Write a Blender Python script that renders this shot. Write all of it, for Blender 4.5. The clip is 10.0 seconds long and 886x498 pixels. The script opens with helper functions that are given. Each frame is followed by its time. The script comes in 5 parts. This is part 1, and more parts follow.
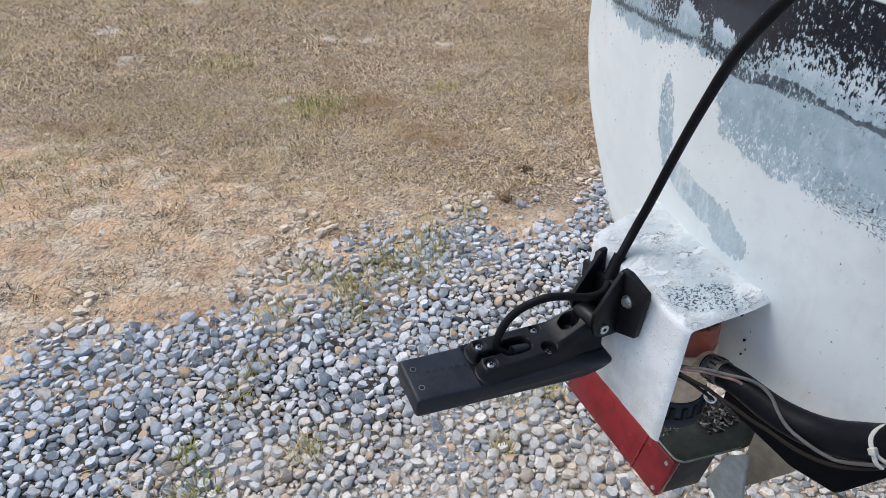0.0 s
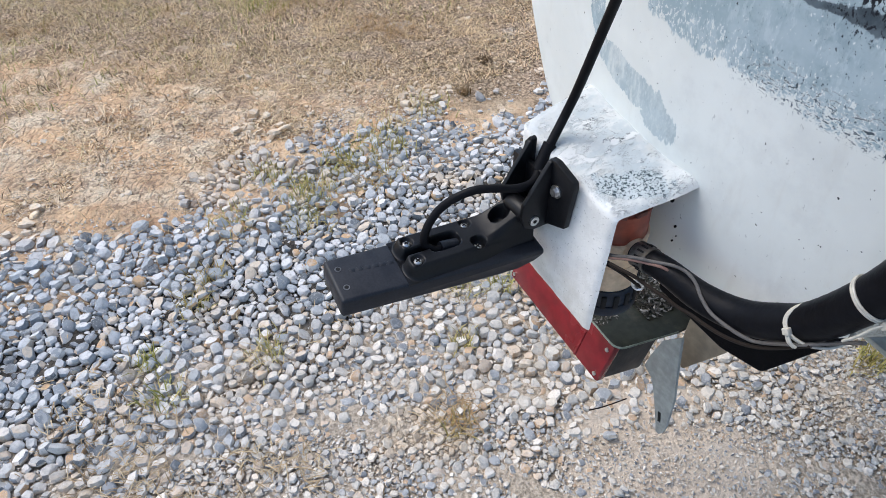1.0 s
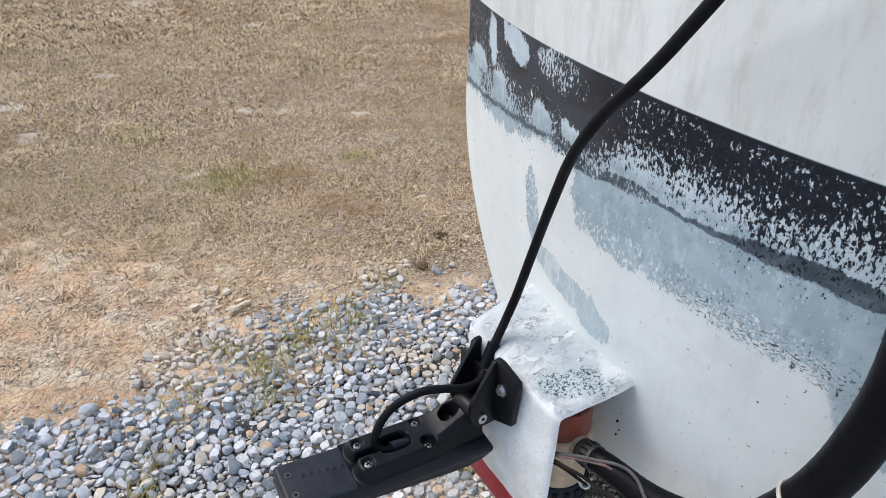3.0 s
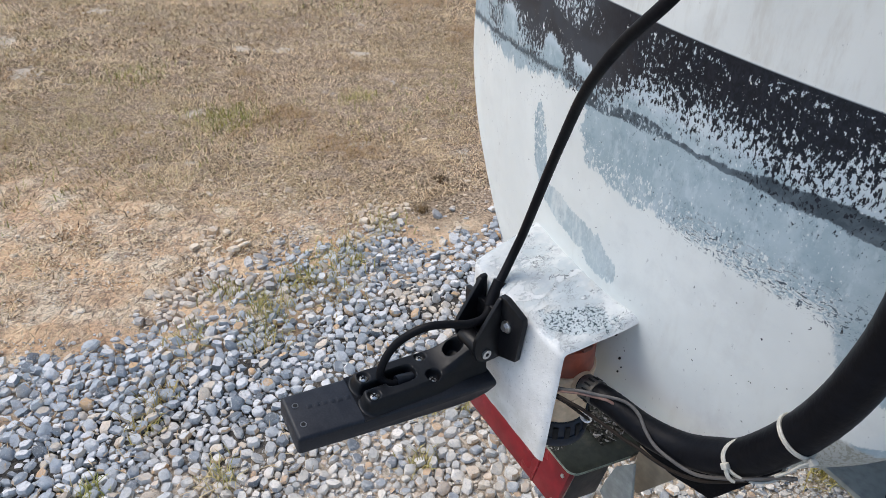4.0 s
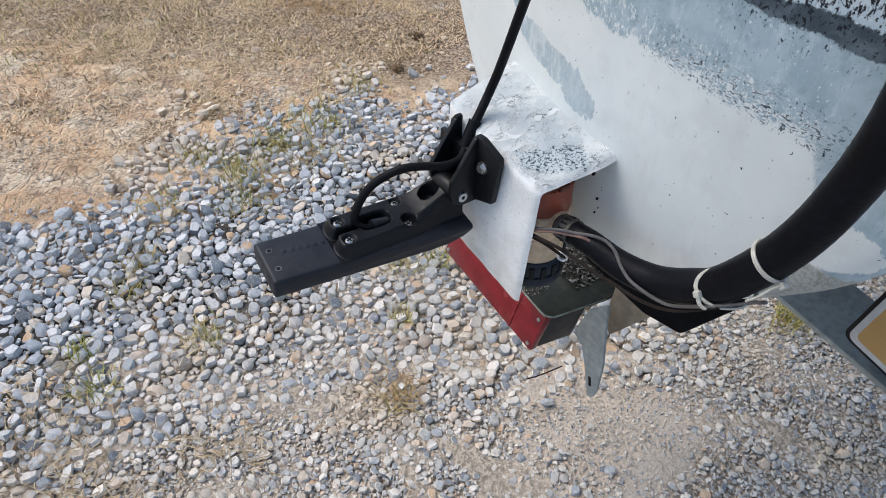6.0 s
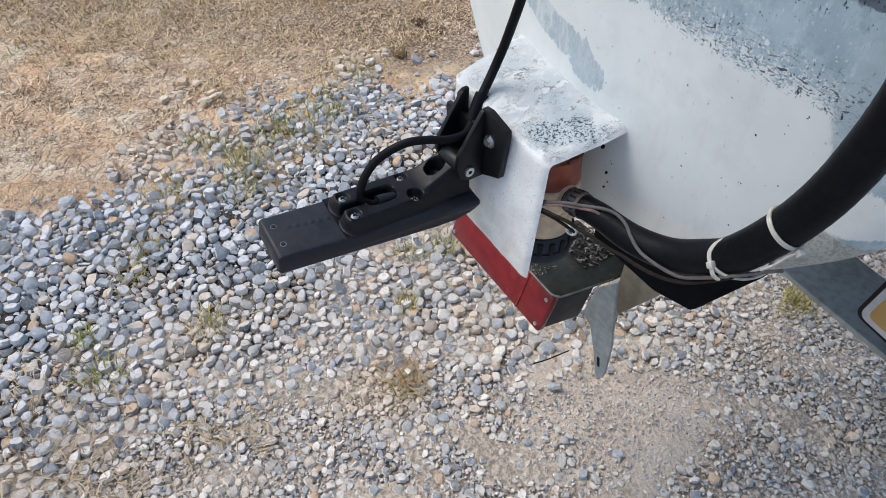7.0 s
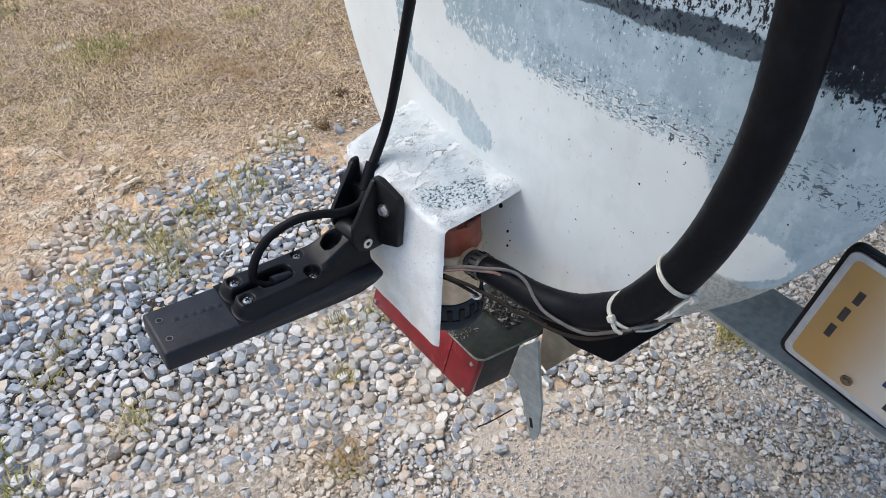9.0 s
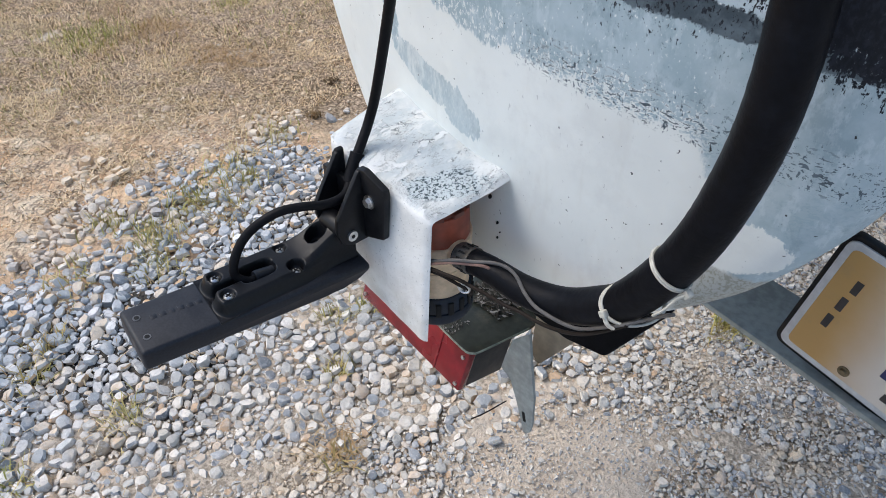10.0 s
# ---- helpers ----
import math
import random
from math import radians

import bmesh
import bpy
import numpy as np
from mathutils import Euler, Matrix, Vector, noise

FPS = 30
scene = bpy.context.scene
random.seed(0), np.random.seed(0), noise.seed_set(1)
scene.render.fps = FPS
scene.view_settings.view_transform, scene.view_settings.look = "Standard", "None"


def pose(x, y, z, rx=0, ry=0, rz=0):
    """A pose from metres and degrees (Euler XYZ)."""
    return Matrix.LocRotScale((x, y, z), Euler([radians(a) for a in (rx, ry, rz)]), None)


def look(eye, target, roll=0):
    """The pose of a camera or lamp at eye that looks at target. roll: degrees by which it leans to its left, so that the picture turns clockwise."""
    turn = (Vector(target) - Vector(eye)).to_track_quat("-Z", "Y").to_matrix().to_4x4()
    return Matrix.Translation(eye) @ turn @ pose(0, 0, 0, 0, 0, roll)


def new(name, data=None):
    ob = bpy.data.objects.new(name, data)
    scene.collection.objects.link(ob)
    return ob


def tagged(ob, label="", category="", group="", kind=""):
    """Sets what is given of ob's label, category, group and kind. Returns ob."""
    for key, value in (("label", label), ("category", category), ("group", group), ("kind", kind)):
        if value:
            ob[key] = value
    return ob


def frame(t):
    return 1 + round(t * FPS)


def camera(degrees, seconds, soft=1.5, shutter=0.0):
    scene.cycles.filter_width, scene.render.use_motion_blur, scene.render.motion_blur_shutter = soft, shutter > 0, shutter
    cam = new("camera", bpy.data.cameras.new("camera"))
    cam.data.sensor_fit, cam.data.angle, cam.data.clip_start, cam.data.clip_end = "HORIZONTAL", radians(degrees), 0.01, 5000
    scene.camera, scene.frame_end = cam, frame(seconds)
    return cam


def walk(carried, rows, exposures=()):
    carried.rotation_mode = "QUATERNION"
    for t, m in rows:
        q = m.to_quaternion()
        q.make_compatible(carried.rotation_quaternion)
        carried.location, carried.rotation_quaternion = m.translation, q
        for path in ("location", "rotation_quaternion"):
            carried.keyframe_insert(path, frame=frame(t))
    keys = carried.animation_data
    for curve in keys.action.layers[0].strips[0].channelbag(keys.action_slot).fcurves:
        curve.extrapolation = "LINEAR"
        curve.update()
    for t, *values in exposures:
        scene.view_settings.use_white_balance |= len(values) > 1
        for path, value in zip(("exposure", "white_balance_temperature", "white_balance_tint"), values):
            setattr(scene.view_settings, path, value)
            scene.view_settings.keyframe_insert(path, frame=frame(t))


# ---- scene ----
cam = camera(66.1, 10.0, soft=0.6)
PATH = [
    (0, (0.089, 0.017, 1.033), (-1.376, 0.799, -0.082), -0.4),
    (0.5, (0.092, 0.054, 1.025), (-1.312, 0.871, -0.142), -1.6),
    (1, (0.096, 0.058, 1.018), (-1.174, 0.812, -0.33), -0.9),
    (1.5, (0.1, 0.062, 1.039), (-1.281, 0.93, -0.118), -0.0),
    (2, (0.104, 0.068, 1.052), (-1.311, 1.036, 0.022), 1.1),
    (2.2, (0.104, 0.069, 1.057), (-1.313, 1.058, 0.05), 1.0),
    (3.3, (0.104, 0.063, 1.06), (-1.339, 1.057, 0.095), 0.3),
    (3.5, (0.104, 0.061, 1.059), (-1.334, 1.049, 0.082), 0.2),
    (4, (0.102, 0.058, 1.052), (-1.265, 1.015, -0.05), 1.4),
    (4.5, (0.104, 0.064, 1.043), (-1.127, 0.98, -0.241), 0.8),
    (5, (0.106, 0.069, 1.037), (-1.07, 0.967, -0.308), 0.8),
    (5.5, (0.106, 0.065, 1.03), (-1.06, 0.959, -0.326), 2.2),
    (5.7, (0.107, 0.062, 1.028), (-1.042, 0.935, -0.357), 2.0),
    (6.8, (0.105, 0.059, 1.014), (-1.018, 0.936, -0.39), 1.4),
    (7, (0.108, 0.057, 1.01), (-1.02, 0.91, -0.403), 1.2),
    (7.5, (0.112, 0.055, 1.005), (-1.008, 0.915, -0.411), 1.5),
    (8, (0.119, 0.081, 1.006), (-1.049, 1.112, -0.248), 1.6),
    (8.2, (0.123, 0.088, 0.998), (-0.973, 1.174, -0.275), 3.0),
    (8.5, (0.12, 0.096, 1.005), (-0.999, 1.163, -0.264), 1.5),
    (9, (0.116, 0.099, 1.002), (-1.012, 1.141, -0.28), -0.3),
    (9.5, (0.113, 0.108, 0.999), (-1.009, 1.142, -0.294), -0.8),
    (10, (0.11, 0.113, 0.994), (-0.994, 1.149, -0.313), -0.4),
]
walk(cam, [(t, look(eye, target, roll)) for t, eye, target, roll in PATH],
     [(0.0, 0.40, 6300, 10), (0.5, 0.44, 6350, 10), (1.0, 0.57, 6400, 10), (2.0, 0.60, 6450, 10), (3.5, 0.48, 6500, 10), (4.5, 0.43, 6500, 10), (5.5, 0.42, 6500, 10), (7.5, 0.43, 6500, 10), (8.0, 0.55, 6500, 10), (10.0, 0.55, 6500, 10)])

# ---- light: an overcast bright day, the brighter sky behind and to the left of the boat ----
SUN_ELEV, SUN_AZ = radians(55), radians(235)
world = bpy.data.worlds.new("world")
scene.world = world
world.use_nodes = True
wn, wl = world.node_tree.nodes, world.node_tree.links
sky = wn.new("ShaderNodeTexSky")
sky.sky_type = "NISHITA"
sky.sun_disc = False
sky.sun_elevation = SUN_ELEV
sky.sun_rotation = SUN_AZ
sky.dust_density = 1.5
wn["Background"].inputs["Strength"].default_value = 0.15
wl.new(sky.outputs[0], wn["Background"].inputs["Color"])
sun = new("sun", bpy.data.lights.new("sun", "SUN"))
sun.data.energy = 1.4
sun.data.angle = radians(35)
sun.data.color = (1.0, 0.94, 0.86)
SUN_DIR = Vector((math.sin(SUN_AZ) * math.cos(SUN_ELEV), math.cos(SUN_AZ) * math.cos(SUN_ELEV), math.sin(SUN_ELEV)))
sun.matrix_world = look(SUN_DIR * 20, (0, 0, 0))


# ---- material helpers ----
class Mat:
    """A node material with short helpers."""

    def __init__(self, name, rough=0.6, metal=0.0, spec=0.5):
        self.m = bpy.data.materials.new(name)
        self.m.use_nodes = True
        self.n, self.l = self.m.node_tree.nodes, self.m.node_tree.links
        self.b = self.n["Principled BSDF"]
        self.b.inputs["Roughness"].default_value = rough
        self.b.inputs["Metallic"].default_value = metal
        self.b.inputs["Specular IOR Level"].default_value = spec
        self.co = self.n.new("ShaderNodeTexCoord").outputs["Object"]

    def set(self, node, k, v):
        if isinstance(v, bpy.types.NodeSocket):
            self.l.new(v, node.inputs[k])
        else:
            node.inputs[k].default_value = v

    def math(self, op, a, b=0.0, clamp=False):
        n = self.n.new("ShaderNodeMath")
        n.operation, n.use_clamp = op, clamp
        self.set(n, 0, a), self.set(n, 1, b)
        return n.outputs[0]

    def noise(self, scale, detail=3.0, rough=0.55, stretch=(1, 1, 1), shift=(0, 0, 0), dist=0.0):
        mp = self.n.new("ShaderNodeMapping")
        mp.inputs["Scale"].default_value = stretch
        mp.inputs["Location"].default_value = shift
        self.l.new(self.co, mp.inputs[0])
        n = self.n.new("ShaderNodeTexNoise")
        self.l.new(mp.outputs[0], n.inputs["Vector"])
        n.inputs["Scale"].default_value, n.inputs["Detail"].default_value = scale, detail
        n.inputs["Roughness"].default_value, n.inputs["Distortion"].default_value = rough, dist
        return n.outputs["Fac"]

    def step(self, v, lo, hi, out=(0.0, 1.0)):
        n = self.n.new("ShaderNodeMapRange")
        n.interpolation_type = "SMOOTHSTEP"
        self.set(n, 0, v), self.set(n, 1, lo), self.set(n, 2, hi)
        self.set(n, 3, out[0]), self.set(n, 4, out[1])
        return n.outputs[0]

    def mix(self, f, a, b):
        n = self.n.new("ShaderNodeMix")
        n.data_type = "RGBA"
        self.set(n, 0, f)
        for k, v in ((6, a), (7, b)):
            self.set(n, k, v if isinstance(v, bpy.types.NodeSocket) else (*v, 1))
        return n.outputs[2]

    def ramp(self, f, stops, constant=False):
        n = self.n.new("ShaderNodeValToRGB")
        n.color_ramp.interpolation = "CONSTANT" if constant else "LINEAR"
        while len(n.color_ramp.elements) < len(stops):
            n.color_ramp.elements.new(0.5)
        for e, (p, c) in zip(n.color_ramp.elements, stops):
            e.position, e.color = p, (*c, 1)
        self.l.new(f, n.inputs[0])
        return n.outputs[0]

    def xyz(self):
        n = self.n.new("ShaderNodeSeparateXYZ")
        self.l.new(self.co, n.inputs[0])
        return n.outputs

    def island(self):
        return self.n.new("ShaderNodeNewGeometry").outputs["Random Per Island"]

    def color(self, c):
        self.set(self.b, "Base Color", c if isinstance(c, bpy.types.NodeSocket) else (*c, 1))
        return self

    def rough(self, v):
        self.set(self.b, "Roughness", v)
        return self

    def bump(self, h, strength=0.3, dist=0.002):
        n = self.n.new("ShaderNodeBump")
        n.inputs["Strength"].default_value, n.inputs["Distance"].default_value = strength, dist
        self.l.new(h, n.inputs["Height"])
        self.l.new(n.outputs[0], self.b.inputs["Normal"])
        return self


def plain(name, c, rough=0.5, metal=0.0, grain=80.0, vary=0.25, bump=0.15, dirt=None, dirt_amount=0.5, spec=0.5):
    """A surface of one colour with grain, blotches and some dirt."""
    m = Mat(name, rough, metal, spec)
    n1, n2 = m.noise(grain, 4), m.noise(grain * 0.12, 3)
    f = m.math("ADD", m.math("MULTIPLY", n1, 0.5), m.math("MULTIPLY", n2, 0.5))
    lo, hi = [x * (1 - vary) for x in c], [min(1, x * (1 + vary)) for x in c]
    col = m.mix(m.step(f, 0.35, 0.65), lo, hi)
    if dirt:
        col = m.mix(m.step(m.noise(grain * 0.3, 5, 0.65, shift=(3, 1, 2)), 0.5, 0.75, (0, dirt_amount)), col, dirt)
    m.color(col)
    m.rough(m.step(n2, 0.3, 0.7, (max(0.05, rough - 0.1), min(1, rough + 0.1))))
    m.bump(n1, bump, 0.001)
    return m.m


# ---- mesh helpers ----
def finish(name, bm, material, smooth=None):
    me = bpy.data.meshes.new(name)
    bmesh.ops.recalc_face_normals(bm, faces=bm.faces)
    bm.to_mesh(me)
    bm.free()
    if material:
        me.materials.append(material)
    if smooth is not None:
        for p in me.polygons:
            p.use_smooth = True
        me.set_sharp_from_angle(angle=radians(smooth))
    return me


def thing(name, base, label, category, group="", kind=""):
    e = new(name)
    e.location = base
    e.empty_display_size = 0.05
    return tagged(e, label, category, group, kind)


def part(name, bm, material, parent, label="", smooth=35):
    """One mesh, in world coordinates, under a thing or a part."""
    ob = new(name, finish(name, bm, material, smooth))
    ob.parent = parent
    back = Matrix() if parent.parent else Matrix.Translation(parent.location).inverted()
    ob.matrix_parent_inverse = back
    return tagged(ob, label)


def frame_of(o, u, v):
    """A local frame: origin, first axis u, second axis near v."""
    u = Vector(u).normalized()
    w = u.cross(Vector(v)).normalized()
    v = w.cross(u)
    m = Matrix((u, v, w)).transposed().to_4x4()
    m.translation = o
    return m


def box(bm, m, size, bevel=0.0, seg=2):
    r = bmesh.ops.create_cube(bm, size=1, matrix=m @ Matrix.Diagonal((*size, 1)))
    if bevel:
        es = {e for v in r["verts"] for e in v.link_edges}
        bmesh.ops.bevel(bm, geom=list(es), offset=bevel, segments=seg, affect="EDGES", profile=0.5)


def prism(bm, m, pts, h, bevel=0.0, seg=2):
    """The outline pts in the plane of m, h thick along its third axis."""
    lo = [bm.verts.new(m @ Vector((x, y, 0))) for x, y in pts]
    hi = [bm.verts.new(m @ Vector((x, y, h))) for x, y in pts]
    n = len(pts)
    fs = [bm.faces.new(lo[::-1]), bm.faces.new(hi)]
    fs += [bm.faces.new((lo[i], lo[(i + 1) % n], hi[(i + 1) % n], hi[i])) for i in range(n)]
    if bevel:
        es = {e for f in fs for e in f.edges}
        bmesh.ops.bevel(bm, geom=list(es), offset=bevel, segments=seg, affect="EDGES", profile=0.5)


def disc(bm, m, r, h, n=20, r2=None, bevel=0.0):
    """A cylinder or cone from the plane of m upwards."""
    r = bmesh.ops.create_cone(bm, cap_ends=True, segments=n, radius1=r, radius2=r if r2 is None else r2, depth=h, matrix=m @ Matrix.Translation((0, 0, h / 2)))
    if bevel:
        es = {e for v in r["verts"] for e in v.link_edges if e.calc_face_angle(0) > 0.9}
        bmesh.ops.bevel(bm, geom=list(es), offset=bevel, segments=2, affect="EDGES", profile=0.5)


def spline(pts, step=8):
    pts = [Vector(p) for p in pts]
    p = [2 * pts[0] - pts[1]] + pts + [2 * pts[-1] - pts[-2]]
    out = []
    for i in range(1, len(p) - 2):
        a, b, c, d = p[i - 1:i + 3]
        for k in range(step):
            t = k / step
            out.append(0.5 * (2 * b + (c - a) * t + (2 * a - 5 * b + 4 * c - d) * t * t + (3 * b - a - 3 * c + d) * t ** 3))
    return out + [pts[-1]]


def tube(bm, pts, r, n=14, wob=0.0):
    """A round tube along a path; r is a number or a function of 0..1."""
    rings, prev = [], None
    for i, p in enumerate(pts):
        d = (pts[min(i + 1, len(pts) - 1)] - pts[max(i - 1, 0)]).normalized()
        if prev is None:
            prev = d.orthogonal()
        prev = (prev - d * prev.dot(d)).normalized()
        q = d.cross(prev)
        rr = r(i / (len(pts) - 1)) if callable(r) else r
        rings.append([bm.verts.new(p + (prev * math.cos(a) + q * math.sin(a)) * rr * (1 + wob * random.uniform(-1, 1)))
                      for a in (2 * math.pi * k / n for k in range(n))])
    for a, b in zip(rings, rings[1:]):
        for k in range(n):
            bm.faces.new((a[k], a[(k + 1) % n], b[(k + 1) % n], b[k]))
    bm.faces.new(rings[0][::-1])
    bm.faces.new(rings[-1])


def screw_head(bm, m, r, h, slots=True):
    """A pan head with a cross recess, its axis along the third axis of m."""
    disc(bm, m, r, h * 0.5, 18)
    disc(bm, m @ Matrix.Translation((0, 0, h * 0.5)), r, h * 0.5, 18, r * 0.62)


def cross_slot(bm, m, r, h):
    for a in (0, 90):
        box(bm, m @ pose(0, 0, h + 0.0002, 0, 0, a + 25), (r * 1.35, r * 0.34, h * 0.25))


# ---- materials ----
def hull_paint():
    """White hull with a worn black stripe and a blue-grey undercoat that shows where the paint has gone."""
    m = Mat("hull_paint", 0.45, 0.0, 0.3)
    x, y, z = m.xyz()
    add, mul, sub = (lambda p, q: m.math("ADD", p, q)), (lambda p, q: m.math("MULTIPLY", p, q)), (lambda p, q: m.math("SUBTRACT", p, q))
    top = lambda *v: m.math("MAXIMUM", v[0], v[1] if len(v) == 2 else top(*v[1:]))
    h = add(z, mul(x, 0.068))
    broad, mid, wide = m.noise(9, 4, 0.6), m.noise(34, 5, 0.65), m.noise(16, 3, 0.5, shift=(8, 1, 5))
    fleck, fine = m.noise(420, 4, 0.7, (1, 1, 0.6)), m.noise(420, 3, 0.6)
    dab = m.noise(430, 4, 0.7, (1, 1, 0.55), (3, 3, 3))
    dash = m.noise(520, 3, 0.6, (0.35, 1, 1), (6, 2, 8), 0.5)
    brush = m.noise(70, 5, 0.7, (1, 1, 0.3), (5, 2, 9))
    ragged = add(mul(sub(mid, 0.5), 0.7), mul(sub(dab, 0.5), 0.45))

    def spot(cx, ch, a, b, turn=0.0, rag=1.6):
        """A ragged oval patch of paint."""
        c, k = math.cos(radians(turn)), math.sin(radians(turn))
        dx, dh = sub(x, cx), sub(h, ch)
        u, v = m.math("DIVIDE", add(mul(dx, c), mul(dh, k)), a), m.math("DIVIDE", sub(mul(dh, c), mul(dx, k)), b)
        d = add(add(add(mul(u, u), mul(v, v)), mul(ragged, rag)), mul(sub(brush, 0.5), rag * 0.6))
        return m.step(d, 1.12, 0.95)

    white = m.mix(m.step(broad, 0.35, 0.7), (0.72, 0.745, 0.715), (0.81, 0.835, 0.80))
    white = m.mix(m.step(m.noise(25, 5, 0.7, (1, 1, 0.3)), 0.56, 0.75, (0, 0.22)), white, (0.54, 0.51, 0.45))
    white = m.mix(mul(m.step(h, 0.925, 0.93), m.step(m.noise(45, 5, 0.75, (1, 1, 0.25)), 0.42, 0.7, (0.15, 0.6))), white, (0.52, 0.49, 0.43))
    white = m.mix(m.step(m.noise(18, 6, 0.7, shift=(5, 5, 1)), 0.52, 0.72, (0, 0.30)), white, (0.60, 0.615, 0.60))
    white = m.mix(m.step(m.noise(240, 4, 0.7, (1, 1, 0.5), (2, 8, 1)), 0.665, 0.70, (0, 0.55)), white, (0.42, 0.43, 0.42))
    blue = m.mix(m.step(mid, 0.35, 0.65), (0.33, 0.425, 0.465), (0.43, 0.52, 0.555))
    blue = m.mix(m.step(m.noise(120, 5, 0.7, (1, 1, 0.4), (4, 7, 2)), 0.52, 0.62, (0, 0.4)), blue, (0.58, 0.66, 0.68))
    blue = m.mix(m.step(m.noise(50, 5, 0.7, (1, 1, 0.6), (9, 9, 2)), 0.54, 0.64, (0, 0.5)), blue, (0.24, 0.32, 0.36))
    pale = m.mix(m.step(mid, 0.35, 0.65), (0.46, 0.55, 0.60), (0.58, 0.65, 0.68))
    blue = m.mix(m.step(h, 0.868, 0.876), blue, pale)
    charcoal = m.mix(m.step(mid, 0.4, 0.6), (0.028, 0.032, 0.040), (0.050, 0.056, 0.066))
    slate = m.mix(m.step(mid, 0.4, 0.6), (0.05, 0.07, 0.085), (0.12, 0.155, 0.18))
    black = m.mix(m.step(fleck, 0.4, 0.65), (0.004, 0.006, 0.011), (0.013, 0.017, 0.027))

    under = m.step(h, 0.9275, 0.926)
    low = add(add(0.7985, mul(ragged, 0.022)), mul(sub(brush, 0.5), 0.028))
    belt = mul(m.step(h, low, add(low, 0.004)), m.step(add(add(x, mul(ragged, 0.05)), mul(sub(m.noise(40, 4, 0.6, (0.5, 1, 1), (1, 1, 1)), 0.5), 0.05)), -0.238, -0.233))
    drop = m.step(x, -0.27, -0.36, (0.0, 0.022))
    upper = m.step(add(add(h, mul(ragged, 0.02)), add(drop, mul(sub(brush, 0.5), m.step(x, -0.2, -0.3, (0.006, 0.05))))), 0.850, 0.854)
    flank = mul(m.step(add(add(x, mul(sub(h, 0.79), 0.45)), mul(ragged, 0.02)), -0.020, -0.016), m.step(h, 0.70, 0.71))
    cover = top(belt, upper, flank, spot(-0.299, 0.779, 0.011, 0.036, 6, 2.8), mul(spot(-0.250, 0.738, 0.045, 0.013, -8, 3.0), m.step(brush, 0.35, 0.55, (0.35, 0.85))), mul(spot(-0.206, 0.729, 0.022, 0.016, -25, 3.6), 0.7))
    cover = mul(cover, sub(1.0, spot(0.010, 0.745, 0.029, 0.018, 15, 1.7)))
    cover = mul(cover, under)
    # white dabs in the undercoat, most of them near its lower edge
    nearlow = m.step(h, 0.835, 0.805)
    dabs = top(m.step(add(dab, mul(nearlow, 0.10)), 0.64, 0.665), mul(mul(m.step(x, -0.15, -0.10), m.step(h, 0.824, 0.812)), m.step(add(dash, mul(m.step(h, 0.82, 0.800), 0.10)), 0.57, 0.60)))
    cover = mul(cover, sub(1.0, mul(dabs, mul(m.step(x, -0.01, -0.03, (0.1, 0.9)), m.step(h, 0.76, 0.785, (0.25, 1.0))))))
    col = m.mix(cover, white, blue)
    # dark stipple in the belt and along its edge
    edge = mul(mul(m.step(h, 0.792, 0.80), m.step(h, 0.83, 0.808)), m.step(x, -0.17, -0.10))
    stip = m.math("MAXIMUM", m.step(add(fleck, mul(edge, 0.05)), 0.635, 0.66), mul(edge, m.step(dash, 0.585, 0.61)))
    stip = mul(mul(stip, mul(m.step(h, 0.79, 0.80), under)), m.step(add(broad, mul(edge, 0.4)), 0.45, 0.6))
    col = m.mix(stip, col, slate)
    # slate seam below the stripe, wider towards the near side
    sh = add(add(h, mul(sub(mid, 0.5), 0.016)), mul(sub(dab, 0.5), 0.006))
    sh = add(sh, mul(m.step(x, -0.17, -0.24), 0.009))
    thick = m.math("MAXIMUM", m.step(x, -0.125, -0.04, (0.0016, 0.0064)), m.step(x, -0.145, -0.175, (0.0014, 0.0046)))
    seam = m.step(sub(m.math("ABSOLUTE", sub(sh, m.step(x, -0.13, -0.03, (0.8600, 0.8655)))), thick), 0.0010, -0.0005)
    seam = mul(seam, sub(1.0, mul(m.step(x, -0.13, -0.17), m.step(add(dab, mul(sub(mid, 0.5), 0.8)), 0.56, 0.60))))
    seam = mul(seam, m.step(add(x, mul(mid, 0.05)), -0.225, -0.215))
    col = m.mix(seam, col, slate)
    edge2 = sub(add(add(h, mul(sub(dab, 0.5), 0.012)), mul(sub(mid, 0.5), 0.018)), add(0.883, mul(x, 0.1)))
    col = m.mix(mul(m.step(m.math("ABSOLUTE", edge2), 0.0042, 0.0012), mul(m.step(x, -0.23, -0.26), m.step(add(dab, mul(mid, 0.6)), 0.66, 0.78))), col, slate)
    # black stripe: sharp above, eaten away from below
    eaten = add(mul(sub(dab, 0.5), 1.5), mul(sub(wide, 0.5), m.step(x, -0.02, -0.28, (0.25, 0.8))))
    eaten = mul(eaten, m.step(x, -0.015, 0.015, (1.0, 0.4)))
    far = m.step(add(x, mul(sub(wide, 0.5), 0.08)), -0.17, -0.25)
    depth = mul(sub(h, add(add(0.8865, mul(far, -0.022)), m.step(x, -0.02, 0.03, (0.0, -0.024)))), 6.5)
    eaten = mul(eaten, sub(1.0, mul(far, 0.30)))
    keep = m.step(sub(depth, eaten), -0.03, 0.01)
